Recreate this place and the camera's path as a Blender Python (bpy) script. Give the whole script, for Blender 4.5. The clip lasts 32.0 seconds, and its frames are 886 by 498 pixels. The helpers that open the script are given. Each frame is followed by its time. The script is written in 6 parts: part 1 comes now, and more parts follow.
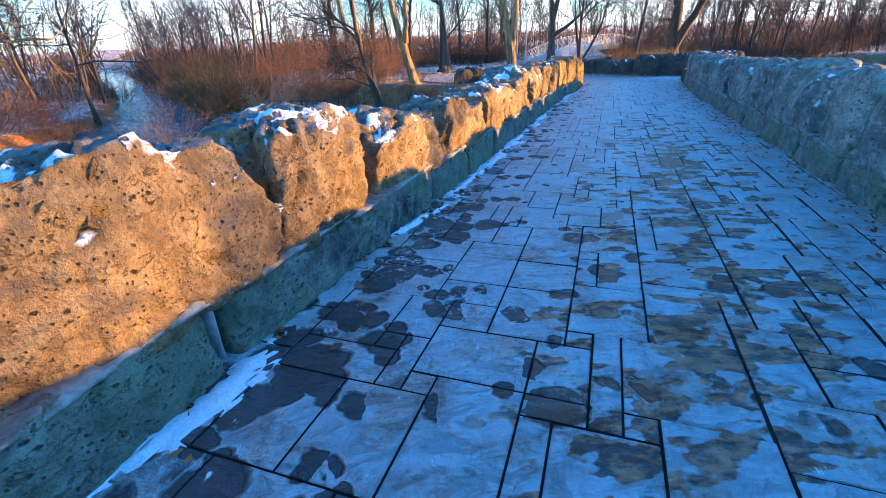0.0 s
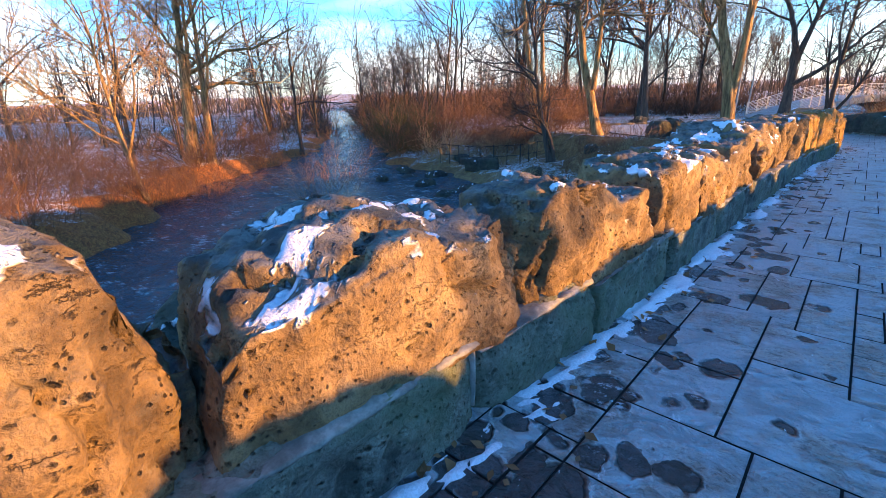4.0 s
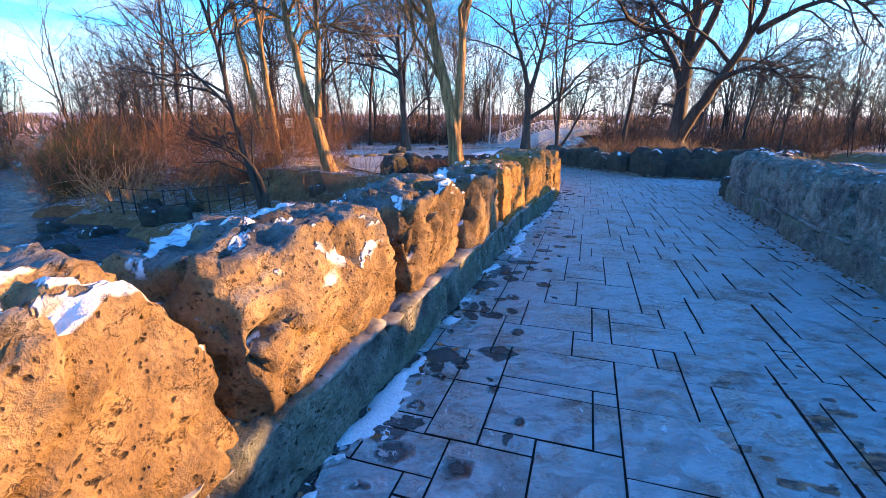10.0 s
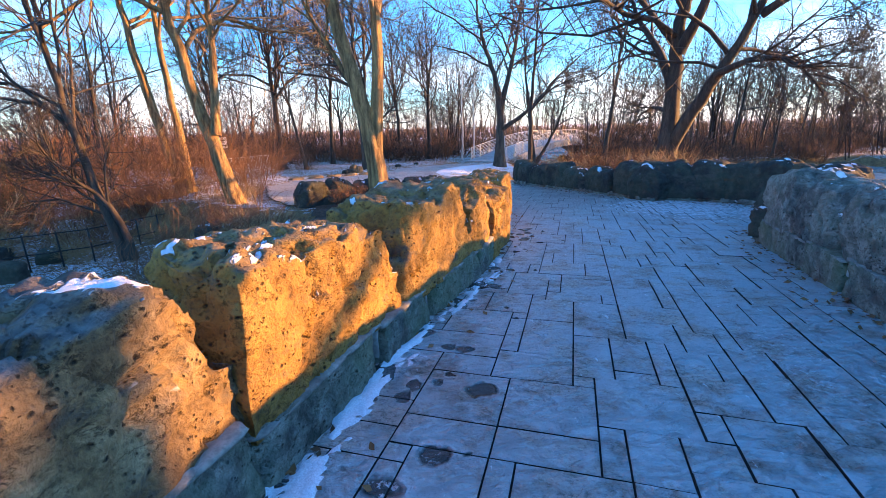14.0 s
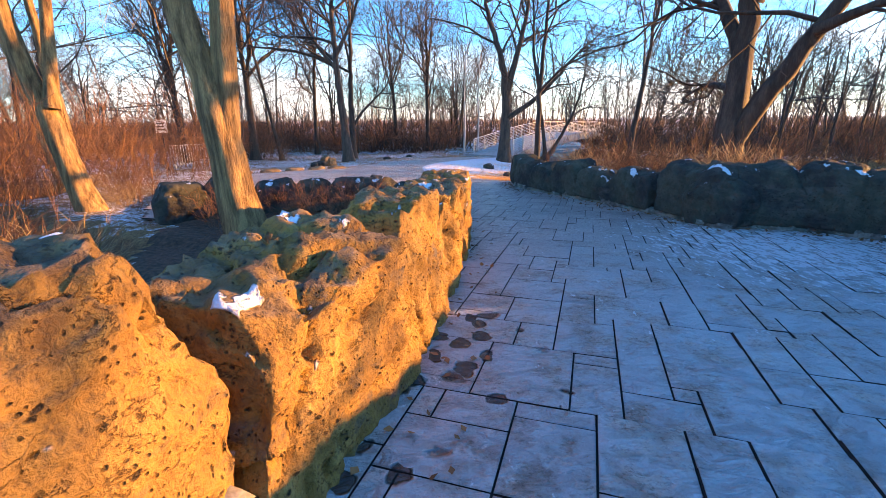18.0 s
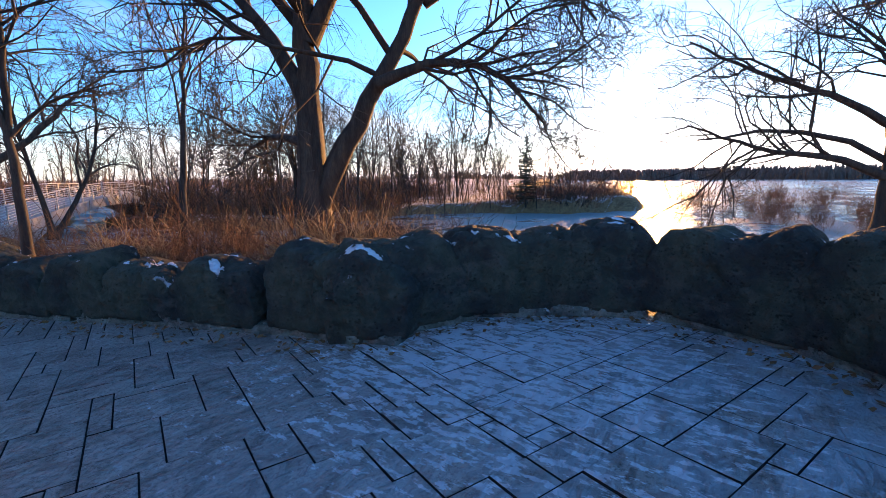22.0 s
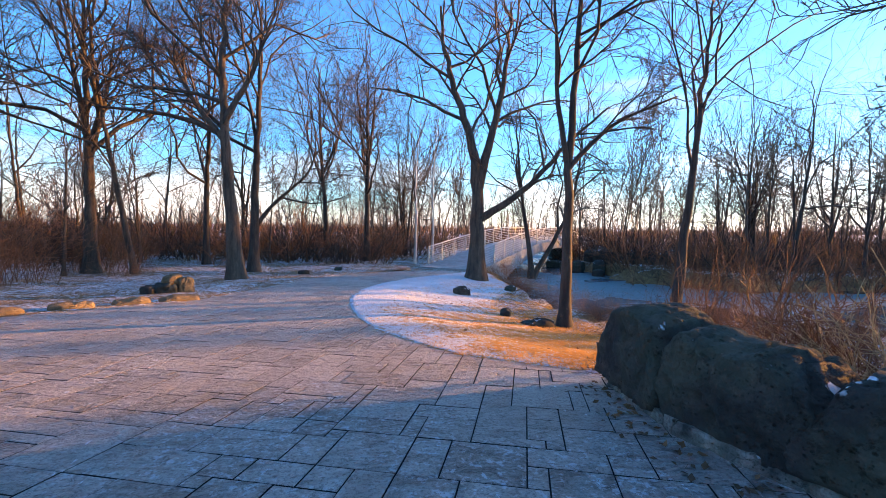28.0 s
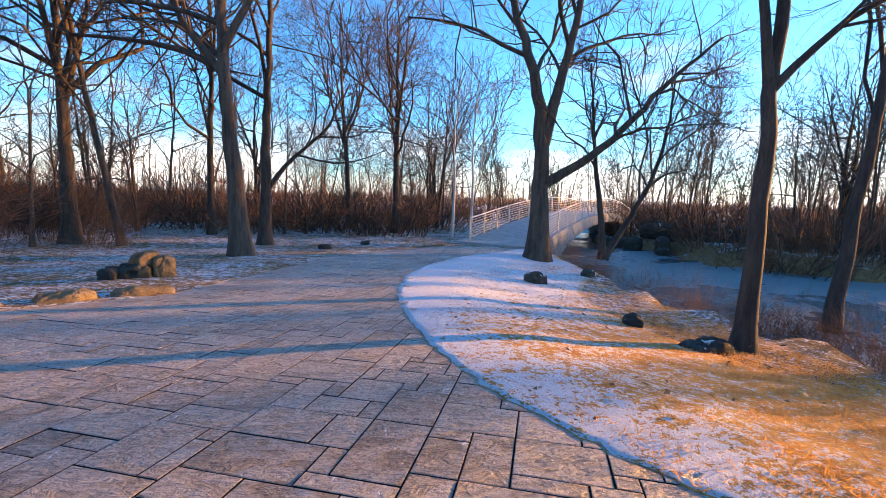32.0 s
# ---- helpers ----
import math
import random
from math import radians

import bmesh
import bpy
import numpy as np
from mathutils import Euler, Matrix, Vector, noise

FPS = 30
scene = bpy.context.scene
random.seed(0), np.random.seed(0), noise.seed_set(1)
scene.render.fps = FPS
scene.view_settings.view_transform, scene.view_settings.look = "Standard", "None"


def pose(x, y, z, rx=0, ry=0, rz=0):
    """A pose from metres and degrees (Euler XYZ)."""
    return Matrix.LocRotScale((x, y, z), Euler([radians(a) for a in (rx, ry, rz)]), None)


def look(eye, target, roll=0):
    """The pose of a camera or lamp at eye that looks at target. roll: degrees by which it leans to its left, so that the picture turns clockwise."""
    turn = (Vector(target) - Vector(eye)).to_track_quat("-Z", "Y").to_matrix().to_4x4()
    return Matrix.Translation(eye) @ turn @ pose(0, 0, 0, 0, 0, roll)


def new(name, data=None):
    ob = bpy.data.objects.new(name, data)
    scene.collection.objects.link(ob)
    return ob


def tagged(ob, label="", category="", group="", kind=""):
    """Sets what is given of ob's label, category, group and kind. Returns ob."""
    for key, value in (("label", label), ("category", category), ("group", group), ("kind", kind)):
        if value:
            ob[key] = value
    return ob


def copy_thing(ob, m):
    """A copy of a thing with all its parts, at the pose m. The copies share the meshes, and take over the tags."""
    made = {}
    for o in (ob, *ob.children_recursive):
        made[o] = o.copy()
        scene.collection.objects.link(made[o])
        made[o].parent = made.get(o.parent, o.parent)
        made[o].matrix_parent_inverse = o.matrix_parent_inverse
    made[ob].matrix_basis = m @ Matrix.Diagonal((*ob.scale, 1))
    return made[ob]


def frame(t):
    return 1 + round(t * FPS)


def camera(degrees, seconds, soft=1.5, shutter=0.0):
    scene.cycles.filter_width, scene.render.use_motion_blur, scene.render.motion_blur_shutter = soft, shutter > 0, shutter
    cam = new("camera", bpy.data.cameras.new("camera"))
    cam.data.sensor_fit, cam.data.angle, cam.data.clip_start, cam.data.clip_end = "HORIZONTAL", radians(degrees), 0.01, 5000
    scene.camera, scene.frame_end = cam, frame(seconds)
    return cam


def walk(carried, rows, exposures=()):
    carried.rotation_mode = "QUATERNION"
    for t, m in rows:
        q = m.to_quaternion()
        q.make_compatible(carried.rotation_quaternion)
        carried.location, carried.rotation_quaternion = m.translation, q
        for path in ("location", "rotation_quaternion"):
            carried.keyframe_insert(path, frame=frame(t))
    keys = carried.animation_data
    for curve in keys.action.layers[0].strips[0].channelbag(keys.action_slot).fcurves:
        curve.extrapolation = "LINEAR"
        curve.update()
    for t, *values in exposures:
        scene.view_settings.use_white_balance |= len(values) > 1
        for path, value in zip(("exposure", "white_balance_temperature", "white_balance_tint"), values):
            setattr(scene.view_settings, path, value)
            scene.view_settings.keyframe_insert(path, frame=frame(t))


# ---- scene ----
cam = camera(89.5, 32.0, 0.65)
PATH = [
    (0, (0.153, 0.573, 1.408), (0.136, 2.375, 0.539), -2.7),
    (0.5, (0.238, 0.855, 1.394), (0.197, 2.663, 0.540), -3.1),
    (1, (0.320, 1.241, 1.401), (0.245, 3.057, 0.566), -3.5),
    (1.5, (0.395, 1.636, 1.384), (0.295, 3.458, 0.564), -3.4),
    (2, (0.485, 1.967, 1.389), (0.347, 3.797, 0.595), -3.3),
    (2.5, (0.533, 2.390, 1.379), (0.284, 4.213, 0.596), -3.6),
    (4.5, (0.652, 3.829, 1.210), (-0.155, 5.539, 0.559), -1.6),
    (5, (0.814, 4.209, 1.203), (0.224, 5.993, 0.518), 0.5),
    (5.5, (0.993, 4.594, 1.185), (0.739, 6.455, 0.497), 0.1),
    (6, (1.176, 5.038, 1.225), (1.167, 6.915, 0.535), 0.2),
    (6.5, (1.413, 5.481, 1.238), (1.509, 7.359, 0.558), 0.3),
    (7, (1.639, 5.962, 1.201), (1.759, 7.843, 0.535), -0.7),
    (7.5, (1.824, 6.507, 1.216), (1.951, 8.394, 0.564), -0.7),
    (8, (1.977, 7.023, 1.221), (2.090, 8.917, 0.588), -0.7),
    (8.5, (2.112, 7.513, 1.196), (2.209, 9.413, 0.579), -0.6),
    (9, (2.294, 8.005, 1.174), (2.381, 9.910, 0.569), -0.5),
    (9.5, (2.497, 8.455, 1.168), (2.573, 10.364, 0.576), -0.2),
    (10, (2.717, 8.891, 1.168), (2.782, 10.804, 0.586), 0.2),
    (10.5, (2.992, 9.258, 1.161), (3.037, 11.174, 0.588), -0.1),
    (11, (3.314, 9.776, 1.110), (3.346, 11.693, 0.543), -0.5),
    (11.5, (3.614, 10.246, 1.151), (3.642, 12.161, 0.576), -0.8),
    (12, (3.832, 10.674, 1.142), (3.919, 12.587, 0.565), -0.4),
    (12.5, (3.991, 11.141, 1.102), (4.128, 13.050, 0.525), -0.4),
    (13, (4.189, 11.627, 1.085), (4.319, 13.544, 0.529), -1.3),
    (13.5, (4.330, 12.161, 1.101), (4.456, 14.082, 0.558), -1.4),
    (14, (4.482, 12.756, 1.076), (4.592, 14.682, 0.549), -1.5),
    (14.5, (4.663, 13.358, 1.034), (4.757, 15.288, 0.521), -1.8),
    (16.5, (5.558, 15.824, 0.803), (5.591, 17.756, 0.284), -0.8),
    (17, (5.730, 16.403, 0.775), (5.763, 18.329, 0.239), -0.5),
    (17.5, (5.918, 17.025, 0.742), (5.958, 18.948, 0.193), -0.5),
    (18, (6.114, 17.553, 0.731), (6.167, 19.473, 0.173), -0.5),
    (18.5, (6.250, 18.054, 0.711), (6.309, 19.971, 0.144), -0.6),
    (19, (6.430, 18.562, 0.689), (6.492, 20.478, 0.117), -0.7),
    (19.5, (6.632, 19.043, 0.677), (6.690, 20.956, 0.098), -0.9),
    (20, (6.891, 19.541, 0.650), (6.951, 21.454, 0.068), -0.9),
    (20.5, (7.116, 19.936, 0.665), (7.444, 21.817, 0.069), -0.5),
    (21, (7.291, 20.406, 0.678), (8.162, 22.099, 0.066), -0.7),
    (21.5, (7.501, 20.943, 0.663), (8.825, 22.320, 0.073), -0.9),
    (22, (7.616, 21.458, 0.677), (9.225, 22.601, 0.354), -0.6),
    (22.5, (7.676, 21.988, 0.657), (9.349, 23.064, 0.442), -0.8),
    (23, (7.756, 22.559, 0.612), (9.437, 23.628, 0.433), -1.1),
    (23.5, (7.793, 23.179, 0.576), (9.465, 24.262, 0.404), -1.1),
    (24, (7.788, 23.843, 0.528), (9.447, 24.950, 0.384), -1.1),
    (24.5, (7.654, 24.461, 0.529), (9.196, 25.729, 0.409), -0.9),
    (25, (7.528, 24.967, 0.501), (8.850, 26.462, 0.383), -1.7),
    (25.5, (7.399, 25.599, 0.432), (8.508, 27.261, 0.335), -1.2),
    (26, (7.117, 26.158, 0.410), (7.932, 27.982, 0.322), -0.9),
    (26.5, (6.885, 26.716, 0.384), (7.466, 28.628, 0.295), -0.5),
    (28.5, (6.145, 28.166, 0.397), (6.445, 30.141, 0.295), 1.1),
    (29, (6.053, 28.698, 0.349), (6.340, 30.674, 0.240), 1.3),
    (29.5, (5.956, 29.246, 0.312), (6.237, 31.222, 0.188), 1.3),
    (30, (5.853, 29.796, 0.288), (6.125, 31.773, 0.149), 1.5),
    (30.5, (5.762, 30.376, 0.272), (6.022, 32.353, 0.119), 1.5),
    (31, (5.689, 30.885, 0.237), (5.941, 32.861, 0.063), 1.7),
    (31.5, (5.622, 31.451, 0.217), (5.867, 33.425, 0.015), 1.6),
    (32, (5.544, 31.948, 0.189), (5.791, 33.919, -0.042), 1.6),
]
walk(cam, [(t, look(eye, target, roll)) for t, eye, target, roll in PATH], [(0, 2.75, 4900, -2), (0.5, 2.75, 5100, -1), (1, 2.65, 5500, 2), (2.5, 2.5, 5900, 5), (5, 2.35, 5200, 4), (8, 2.6, 5400, 6), (10, 2.45, 5000, 5), (13, 2.5, 5200, 6), (17, 2.55, 5900, 6), (19, 2.5, 5500, 6), (20.5, 2.55, 5100, 7), (21.3, 2.15, 5100, 8), (22.5, 1.75, 6300, 14), (24, 1.75, 6500, 14), (25, 2.0, 6200, 10), (26, 2.25, 5700, 10), (29, 2.25, 6000, 7), (32, 2.2, 5800, 5)])

# ---- world, sun, exposure ----
SUN_AZ, SUN_EL = 78.5, 7.0            # degrees from +y towards +x, and above the horizon
sun_way = Vector((math.sin(radians(SUN_AZ)) * math.cos(radians(SUN_EL)), math.cos(radians(SUN_AZ)) * math.cos(radians(SUN_EL)), math.sin(radians(SUN_EL))))
world = bpy.data.worlds.new("world")
scene.world = world
world.use_nodes = True
wn, wl = world.node_tree.nodes, world.node_tree.links
sky = wn.new("ShaderNodeTexSky")
sky.sky_type, sky.sun_disc = "NISHITA", False
sky.sun_elevation, sky.sun_rotation = radians(SUN_EL), radians(SUN_AZ)
sky.air_density, sky.dust_density, sky.ozone_density = 1.0, 0.25, 4.5
# thin cloud: a whitish veil that thickens towards the horizon
sky_way = wn.new("ShaderNodeTexCoord").outputs["Generated"]
sky_flat = wn.new("ShaderNodeMapping")
sky_flat.inputs["Scale"].default_value = (2.2, 2.2, 9.0)
wl.new(sky_way, sky_flat.inputs[0])
sky_noise = wn.new("ShaderNodeTexNoise")
sky_noise.inputs["Scale"].default_value, sky_noise.inputs["Detail"].default_value = 1.3, 7.0
wl.new(sky_flat.outputs[0], sky_noise.inputs["Vector"])
sky_xyz = wn.new("ShaderNodeSeparateXYZ")
wl.new(sky_way, sky_xyz.inputs[0])
low_sky = wn.new("ShaderNodeMapRange")
low_sky.inputs[1].default_value, low_sky.inputs[2].default_value, low_sky.inputs[3].default_value, low_sky.inputs[4].default_value = 0.0, 0.22, 0.32, 0.0
wl.new(sky_xyz.outputs[2], low_sky.inputs[0])
veil = wn.new("ShaderNodeMath")
veil.operation = "ADD"
wl.new(sky_noise.outputs[0], veil.inputs[0])
wl.new(low_sky.outputs[0], veil.inputs[1])
veil_mask = wn.new("ShaderNodeMapRange")
veil_mask.inputs[1].default_value, veil_mask.inputs[2].default_value, veil_mask.inputs[4].default_value = 0.58, 0.86, 0.85
wl.new(veil.outputs[0], veil_mask.inputs[0])
grey_sky = wn.new("ShaderNodeRGBToBW")
wl.new(sky.outputs[0], grey_sky.inputs[0])
cloud = wn.new("ShaderNodeMix")
cloud.data_type, cloud.blend_type = "RGBA", "MULTIPLY"
cloud.inputs[0].default_value = 1.0
wl.new(grey_sky.outputs[0], cloud.inputs[6])
cloud.inputs[7].default_value = (1.7, 1.42, 1.22, 1)
sky_mix = wn.new("ShaderNodeMix")
sky_mix.data_type = "RGBA"
wl.new(veil_mask.outputs[0], sky_mix.inputs[0])
wl.new(sky.outputs[0], sky_mix.inputs[6])
wl.new(cloud.outputs[2], sky_mix.inputs[7])
wl.new(sky_mix.outputs[2], wn["Background"].inputs[0])
wn["Background"].inputs[1].default_value = 0.15
sun_data = bpy.data.lights.new("sun", "SUN")
sun_data.energy, sun_data.angle, sun_data.color = 4.3, radians(0.6), (1.0, 0.42, 0.08)
sun = new("sun", sun_data)
sun.matrix_world = look(sun_way * 50, (0, 0, 0))

# ---- small tools ----
KX, KY = -0.00524, -0.03842
WATER = -2.9


def gz(x, y):
    """Height of the gently falling path."""
    return KX * x + KY * min(y, 50.0)


def mesh_of(name, verts, faces, mats, smooth=True, slots=None):
    me = bpy.data.meshes.new(name)
    me.from_pydata([tuple(v) for v in verts], [], [tuple(f) for f in faces])
    for m in mats if isinstance(mats, (list, tuple)) else [mats]:
        me.materials.append(m)
    if smooth:
        me.polygons.foreach_set("use_smooth", [True] * len(me.polygons))
    if slots is not None:
        me.polygons.foreach_set("material_index", slots)
    me.update()
    return me


def put(name, me, parent=None, label="", category="", group="", kind="", at=None):
    ob = new(name, me)
    if at is not None:
        ob.matrix_basis = at
    if parent is not None:
        ob.parent = parent
    return tagged(ob, label, category, group, kind)


def part(name, bm, material, parent, label=""):
    me = bpy.data.meshes.new(name)
    bm.to_mesh(me)
    bm.free()
    me.materials.append(material)
    ob = new(name, me)
    ob.parent = parent
    return tagged(ob, label)


class Poly:
    """A line on the plan, by its length."""

    def __init__(self, pts):
        self.p = np.array(pts, float)
        self.s = np.r_[0, np.cumsum(np.hypot(*np.diff(self.p, axis=0).T))]

    def at(self, s):
        n = int(np.clip(np.searchsorted(self.s, s) - 1, 0, len(self.p) - 2))
        a, b = self.p[n], self.p[n + 1]
        d = (b - a) / np.hypot(*(b - a))
        return a + d * (s - self.s[n]), d

    def mean_way(self, s0, s1):
        a, b = self.at(s0)[0], self.at(s1)[0]
        return (a + b) / 2, (b - a) / np.hypot(*(b - a)), np.hypot(*(b - a))


def inside(x, y, poly):
    x, y = np.asarray(x, float), np.asarray(y, float)
    hit = np.zeros(x.shape, bool)
    px, py = np.array(poly, float).T
    for i in range(len(px)):
        j = i - 1
        cross = (py[i] > y) != (py[j] > y)
        with np.errstate(divide="ignore", invalid="ignore"):
            xx = (px[j] - px[i]) * (y - py[i]) / (py[j] - py[i]) + px[i]
        hit ^= cross & (x < xx)
    return hit


def line_distance(x, y, pts, closed=False):
    pts = np.array(pts, float)
    best = np.full(np.shape(x), 1e9)
    for i in range(len(pts) - (0 if closed else 1)):
        a, b = pts[i], pts[(i + 1) % len(pts)]
        d = b - a
        k = np.clip(((x - a[0]) * d[0] + (y - a[1]) * d[1]) / (d @ d), 0, 1)
        best = np.minimum(best, np.hypot(x - a[0] - k * d[0], y - a[1] - k * d[1]))
    return best


def signed(x, y, poly):
    d = line_distance(x, y, poly, True)
    return np.where(inside(x, y, poly), -d, d)


def wavy(x, y, seed, size):
    """Cheap smooth noise on arrays, about -1 to 1."""
    rng = np.random.RandomState(seed)
    out = 0 * x
    for k in range(5):
        a, f, p = rng.rand() * 6.28, (0.6 + rng.rand()) * 6.28 / size, rng.rand() * 6.28
        out = out + np.sin((x * np.cos(a) + y * np.sin(a)) * f + p)
    return out / 3


RNG_N = np.random.RandomState(404)
PERM = np.tile(RNG_N.permutation(256), 3)
GRAD = RNG_N.normal(0, 1, (256, 3))
GRAD /= np.linalg.norm(GRAD, axis=1)[:, None]


def grain(p):
    """Gradient noise on an array of points, about -0.9 to 0.9."""
    i = np.floor(p).astype(int)
    f = p - i
    i &= 255
    u = f * f * f * (f * (f * 6 - 15) + 10)
    out = 0.0
    for a in (0, 1):
        for b in (0, 1):
            for c in (0, 1):
                h = PERM[PERM[PERM[i[:, 0] + a] + i[:, 1] + b] + i[:, 2] + c]
                dot = ((f - (a, b, c)) * GRAD[h]).sum(1)
                w = (u[:, 0] if a else 1 - u[:, 0]) * (u[:, 1] if b else 1 - u[:, 1]) * (u[:, 2] if c else 1 - u[:, 2])
                out = out + w * dot
    return out * 1.3


def ease(v):
    v = np.clip(v, 0, 1)
    return v * v * (3 - 2 * v)


# ---- materials ----
def nodes_of(name):
    m = bpy.data.materials.new(name)
    m.use_nodes = True
    return m, m.node_tree.nodes, m.node_tree.links, m.node_tree.nodes["Principled BSDF"]


def tex(n, l, kind, scale, coord, detail=4.0, rough=0.6, vec_scale=None):
    t = n.new("ShaderNodeTexNoise" if kind == "noise" else "ShaderNodeTexVoronoi")
    t.inputs["Scale"].default_value = scale
    if kind == "noise":
        t.inputs["Detail"].default_value, t.inputs["Roughness"].default_value = detail, rough
    if vec_scale:
        mp = n.new("ShaderNodeMapping")
        mp.inputs["Scale"].default_value = vec_scale
        l.new(coord, mp.inputs[0])
        coord = mp.outputs[0]
    l.new(coord, t.inputs["Vector"])
    return t


def ramp(n, l, value, stops):
    r = n.new("ShaderNodeValToRGB")
    while len(r.color_ramp.elements) < len(stops):
        r.color_ramp.elements.new(0.5)
    for e, (p, c) in zip(r.color_ramp.elements, stops):
        e.position, e.color = p, (*c, 1) if not isinstance(c, (int, float)) else (c, c, c, 1)
    l.new(value, r.inputs[0])
    return r.outputs[0]


def mix(n, l, fac, a, b, mode="MIX"):
    x = n.new("ShaderNodeMix")
    x.data_type, x.blend_type = "RGBA", mode
    for sock, v in ((x.inputs[0], fac), (x.inputs[6], a), (x.inputs[7], b)):
        if isinstance(v, bpy.types.NodeSocket):
            l.new(v, sock)
        else:
            sock.default_value = v if isinstance(v, (int, float)) else (*v, 1)
    return x.outputs[2]


def maths(n, l, op, a, b=0.0, clamp=False):
    x = n.new("ShaderNodeMath")
    x.operation, x.use_clamp = op, clamp
    for sock, v in zip(x.inputs, (a, b)):
        if isinstance(v, bpy.types.NodeSocket):
            l.new(v, sock)
        else:
            sock.default_value = v
    return x.outputs[0]


def bump(n, l, bsdf, height, strength, distance):
    b = n.new("ShaderNodeBump")
    b.inputs["Strength"].default_value, b.inputs["Distance"].default_value = strength, distance
    l.new(height, b.inputs["Height"])
    l.new(b.outputs[0], bsdf.inputs["Normal"])


def place_of(n):
    return n.new("ShaderNodeNewGeometry").outputs["Position"]


def axis_of(n, l, vec, axis):
    s = n.new("ShaderNodeSeparateXYZ")
    l.new(vec, s.inputs[0])
    return s.outputs[axis]


def stone_material(name, stops, snow=0.0, moss=0.0, top_shade=0.0):
    """Pitted limestone. The last argument: how far shade on its upward sides is painted grey."""
    m, n, l, b = nodes_of(name)
    pos = place_of(n)
    big, mid, fine = tex(n, l, "noise", 1.3, pos, 3), tex(n, l, "noise", 7, pos, 6, 0.65), tex(n, l, "noise", 45, pos, 5, 0.7)
    pits, holes = tex(n, l, "voronoi", 15, pos, vec_scale=(1, 1, 1.5)), tex(n, l, "voronoi", 30, pos)
    tone = maths(n, l, "ADD", maths(n, l, "MULTIPLY", big.outputs[0], 0.5), maths(n, l, "MULTIPLY", mid.outputs[0], 0.5))
    col = ramp(n, l, tone, stops)
    col = mix(n, l, ramp(n, l, fine.outputs[0], ((0.36, 0.45), (0.5, 0.0))), col, (0.05, 0.04, 0.03), "MIX")
    bed = tex(n, l, "noise", 2.0, pos, 7, 0.7, (1, 1, 2.2))
    col = mix(n, l, ramp(n, l, bed.outputs[0], ((0.55, 0.0), (0.66, 0.8))), col, (0.10, 0.09, 0.075))
    pale = tex(n, l, "noise", 3.1, pos, 6, 0.7)
    col = mix(n, l, ramp(n, l, pale.outputs[0], ((0.58, 0.0), (0.7, 0.45))), col, stops[-1][1])
    # seams, pits and holes: bump sinks them, near-black colour stands for their shade
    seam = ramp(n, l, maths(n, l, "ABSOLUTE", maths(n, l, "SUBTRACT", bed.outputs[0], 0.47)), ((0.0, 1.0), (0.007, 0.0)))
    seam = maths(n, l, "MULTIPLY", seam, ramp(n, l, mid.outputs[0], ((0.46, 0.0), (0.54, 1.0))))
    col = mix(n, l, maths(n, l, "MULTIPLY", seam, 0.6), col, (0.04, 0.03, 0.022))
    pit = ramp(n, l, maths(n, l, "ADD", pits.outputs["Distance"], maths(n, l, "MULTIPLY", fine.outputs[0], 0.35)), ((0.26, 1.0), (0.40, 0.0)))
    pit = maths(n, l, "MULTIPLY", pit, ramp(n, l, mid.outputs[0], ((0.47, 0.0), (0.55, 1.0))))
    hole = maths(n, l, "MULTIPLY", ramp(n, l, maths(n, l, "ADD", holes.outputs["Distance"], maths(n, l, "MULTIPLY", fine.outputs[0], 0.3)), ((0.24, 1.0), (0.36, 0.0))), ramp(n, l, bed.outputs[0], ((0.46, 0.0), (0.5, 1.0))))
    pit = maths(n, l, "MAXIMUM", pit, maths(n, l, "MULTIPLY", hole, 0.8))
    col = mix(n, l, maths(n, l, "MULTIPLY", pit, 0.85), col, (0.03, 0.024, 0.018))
    if moss:
        col = mix(n, l, maths(n, l, "MULTIPLY", ramp(n, l, big.outputs[0], ((0.42, 0.0), (0.6, 1.0))), moss), col, (0.10, 0.125, 0.05))
    height = maths(n, l, "SUBTRACT", maths(n, l, "ADD", mid.outputs[0], maths(n, l, "MULTIPLY", fine.outputs[0], 0.3)), maths(n, l, "ADD", maths(n, l, "MULTIPLY", pit, 1.1), maths(n, l, "MULTIPLY", seam, 0.4)))
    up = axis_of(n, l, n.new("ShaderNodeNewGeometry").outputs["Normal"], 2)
    # upward faces painted grey, as the low sun leaves the tops dark
    if top_shade:
        old = ramp(n, l, maths(n, l, "ADD", up, maths(n, l, "MULTIPLY", maths(n, l, "SUBTRACT", bed.outputs[0], 0.5), 1.1)), ((0.72, 0.0), (0.95, top_shade)))
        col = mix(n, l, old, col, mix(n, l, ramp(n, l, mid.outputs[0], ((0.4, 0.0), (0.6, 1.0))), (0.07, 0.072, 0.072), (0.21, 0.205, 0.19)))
    if snow:
        patch = tex(n, l, "noise", 3.6, pos, 4, 0.55, (1.5, 0.8, 1))
        s = maths(n, l, "MULTIPLY", ramp(n, l, up, ((0.45, 0.0), (0.7, 1.0))), ramp(n, l, patch.outputs[0], ((0.63 - 0.05 * snow, 0.0), (0.65 - 0.05 * snow, 1.0))))
        col = mix(n, l, s, col, (0.84, 0.86, 0.9))
        height = maths(n, l, "ADD", height, maths(n, l, "MULTIPLY", s, 1.0))
    l.new(col, b.inputs["Base Color"])
    b.inputs["Roughness"].default_value = 0.88
    b.inputs["Specular IOR Level"].default_value = 0.25
    bump(n, l, b, height, 1.0, 0.05)
    return m


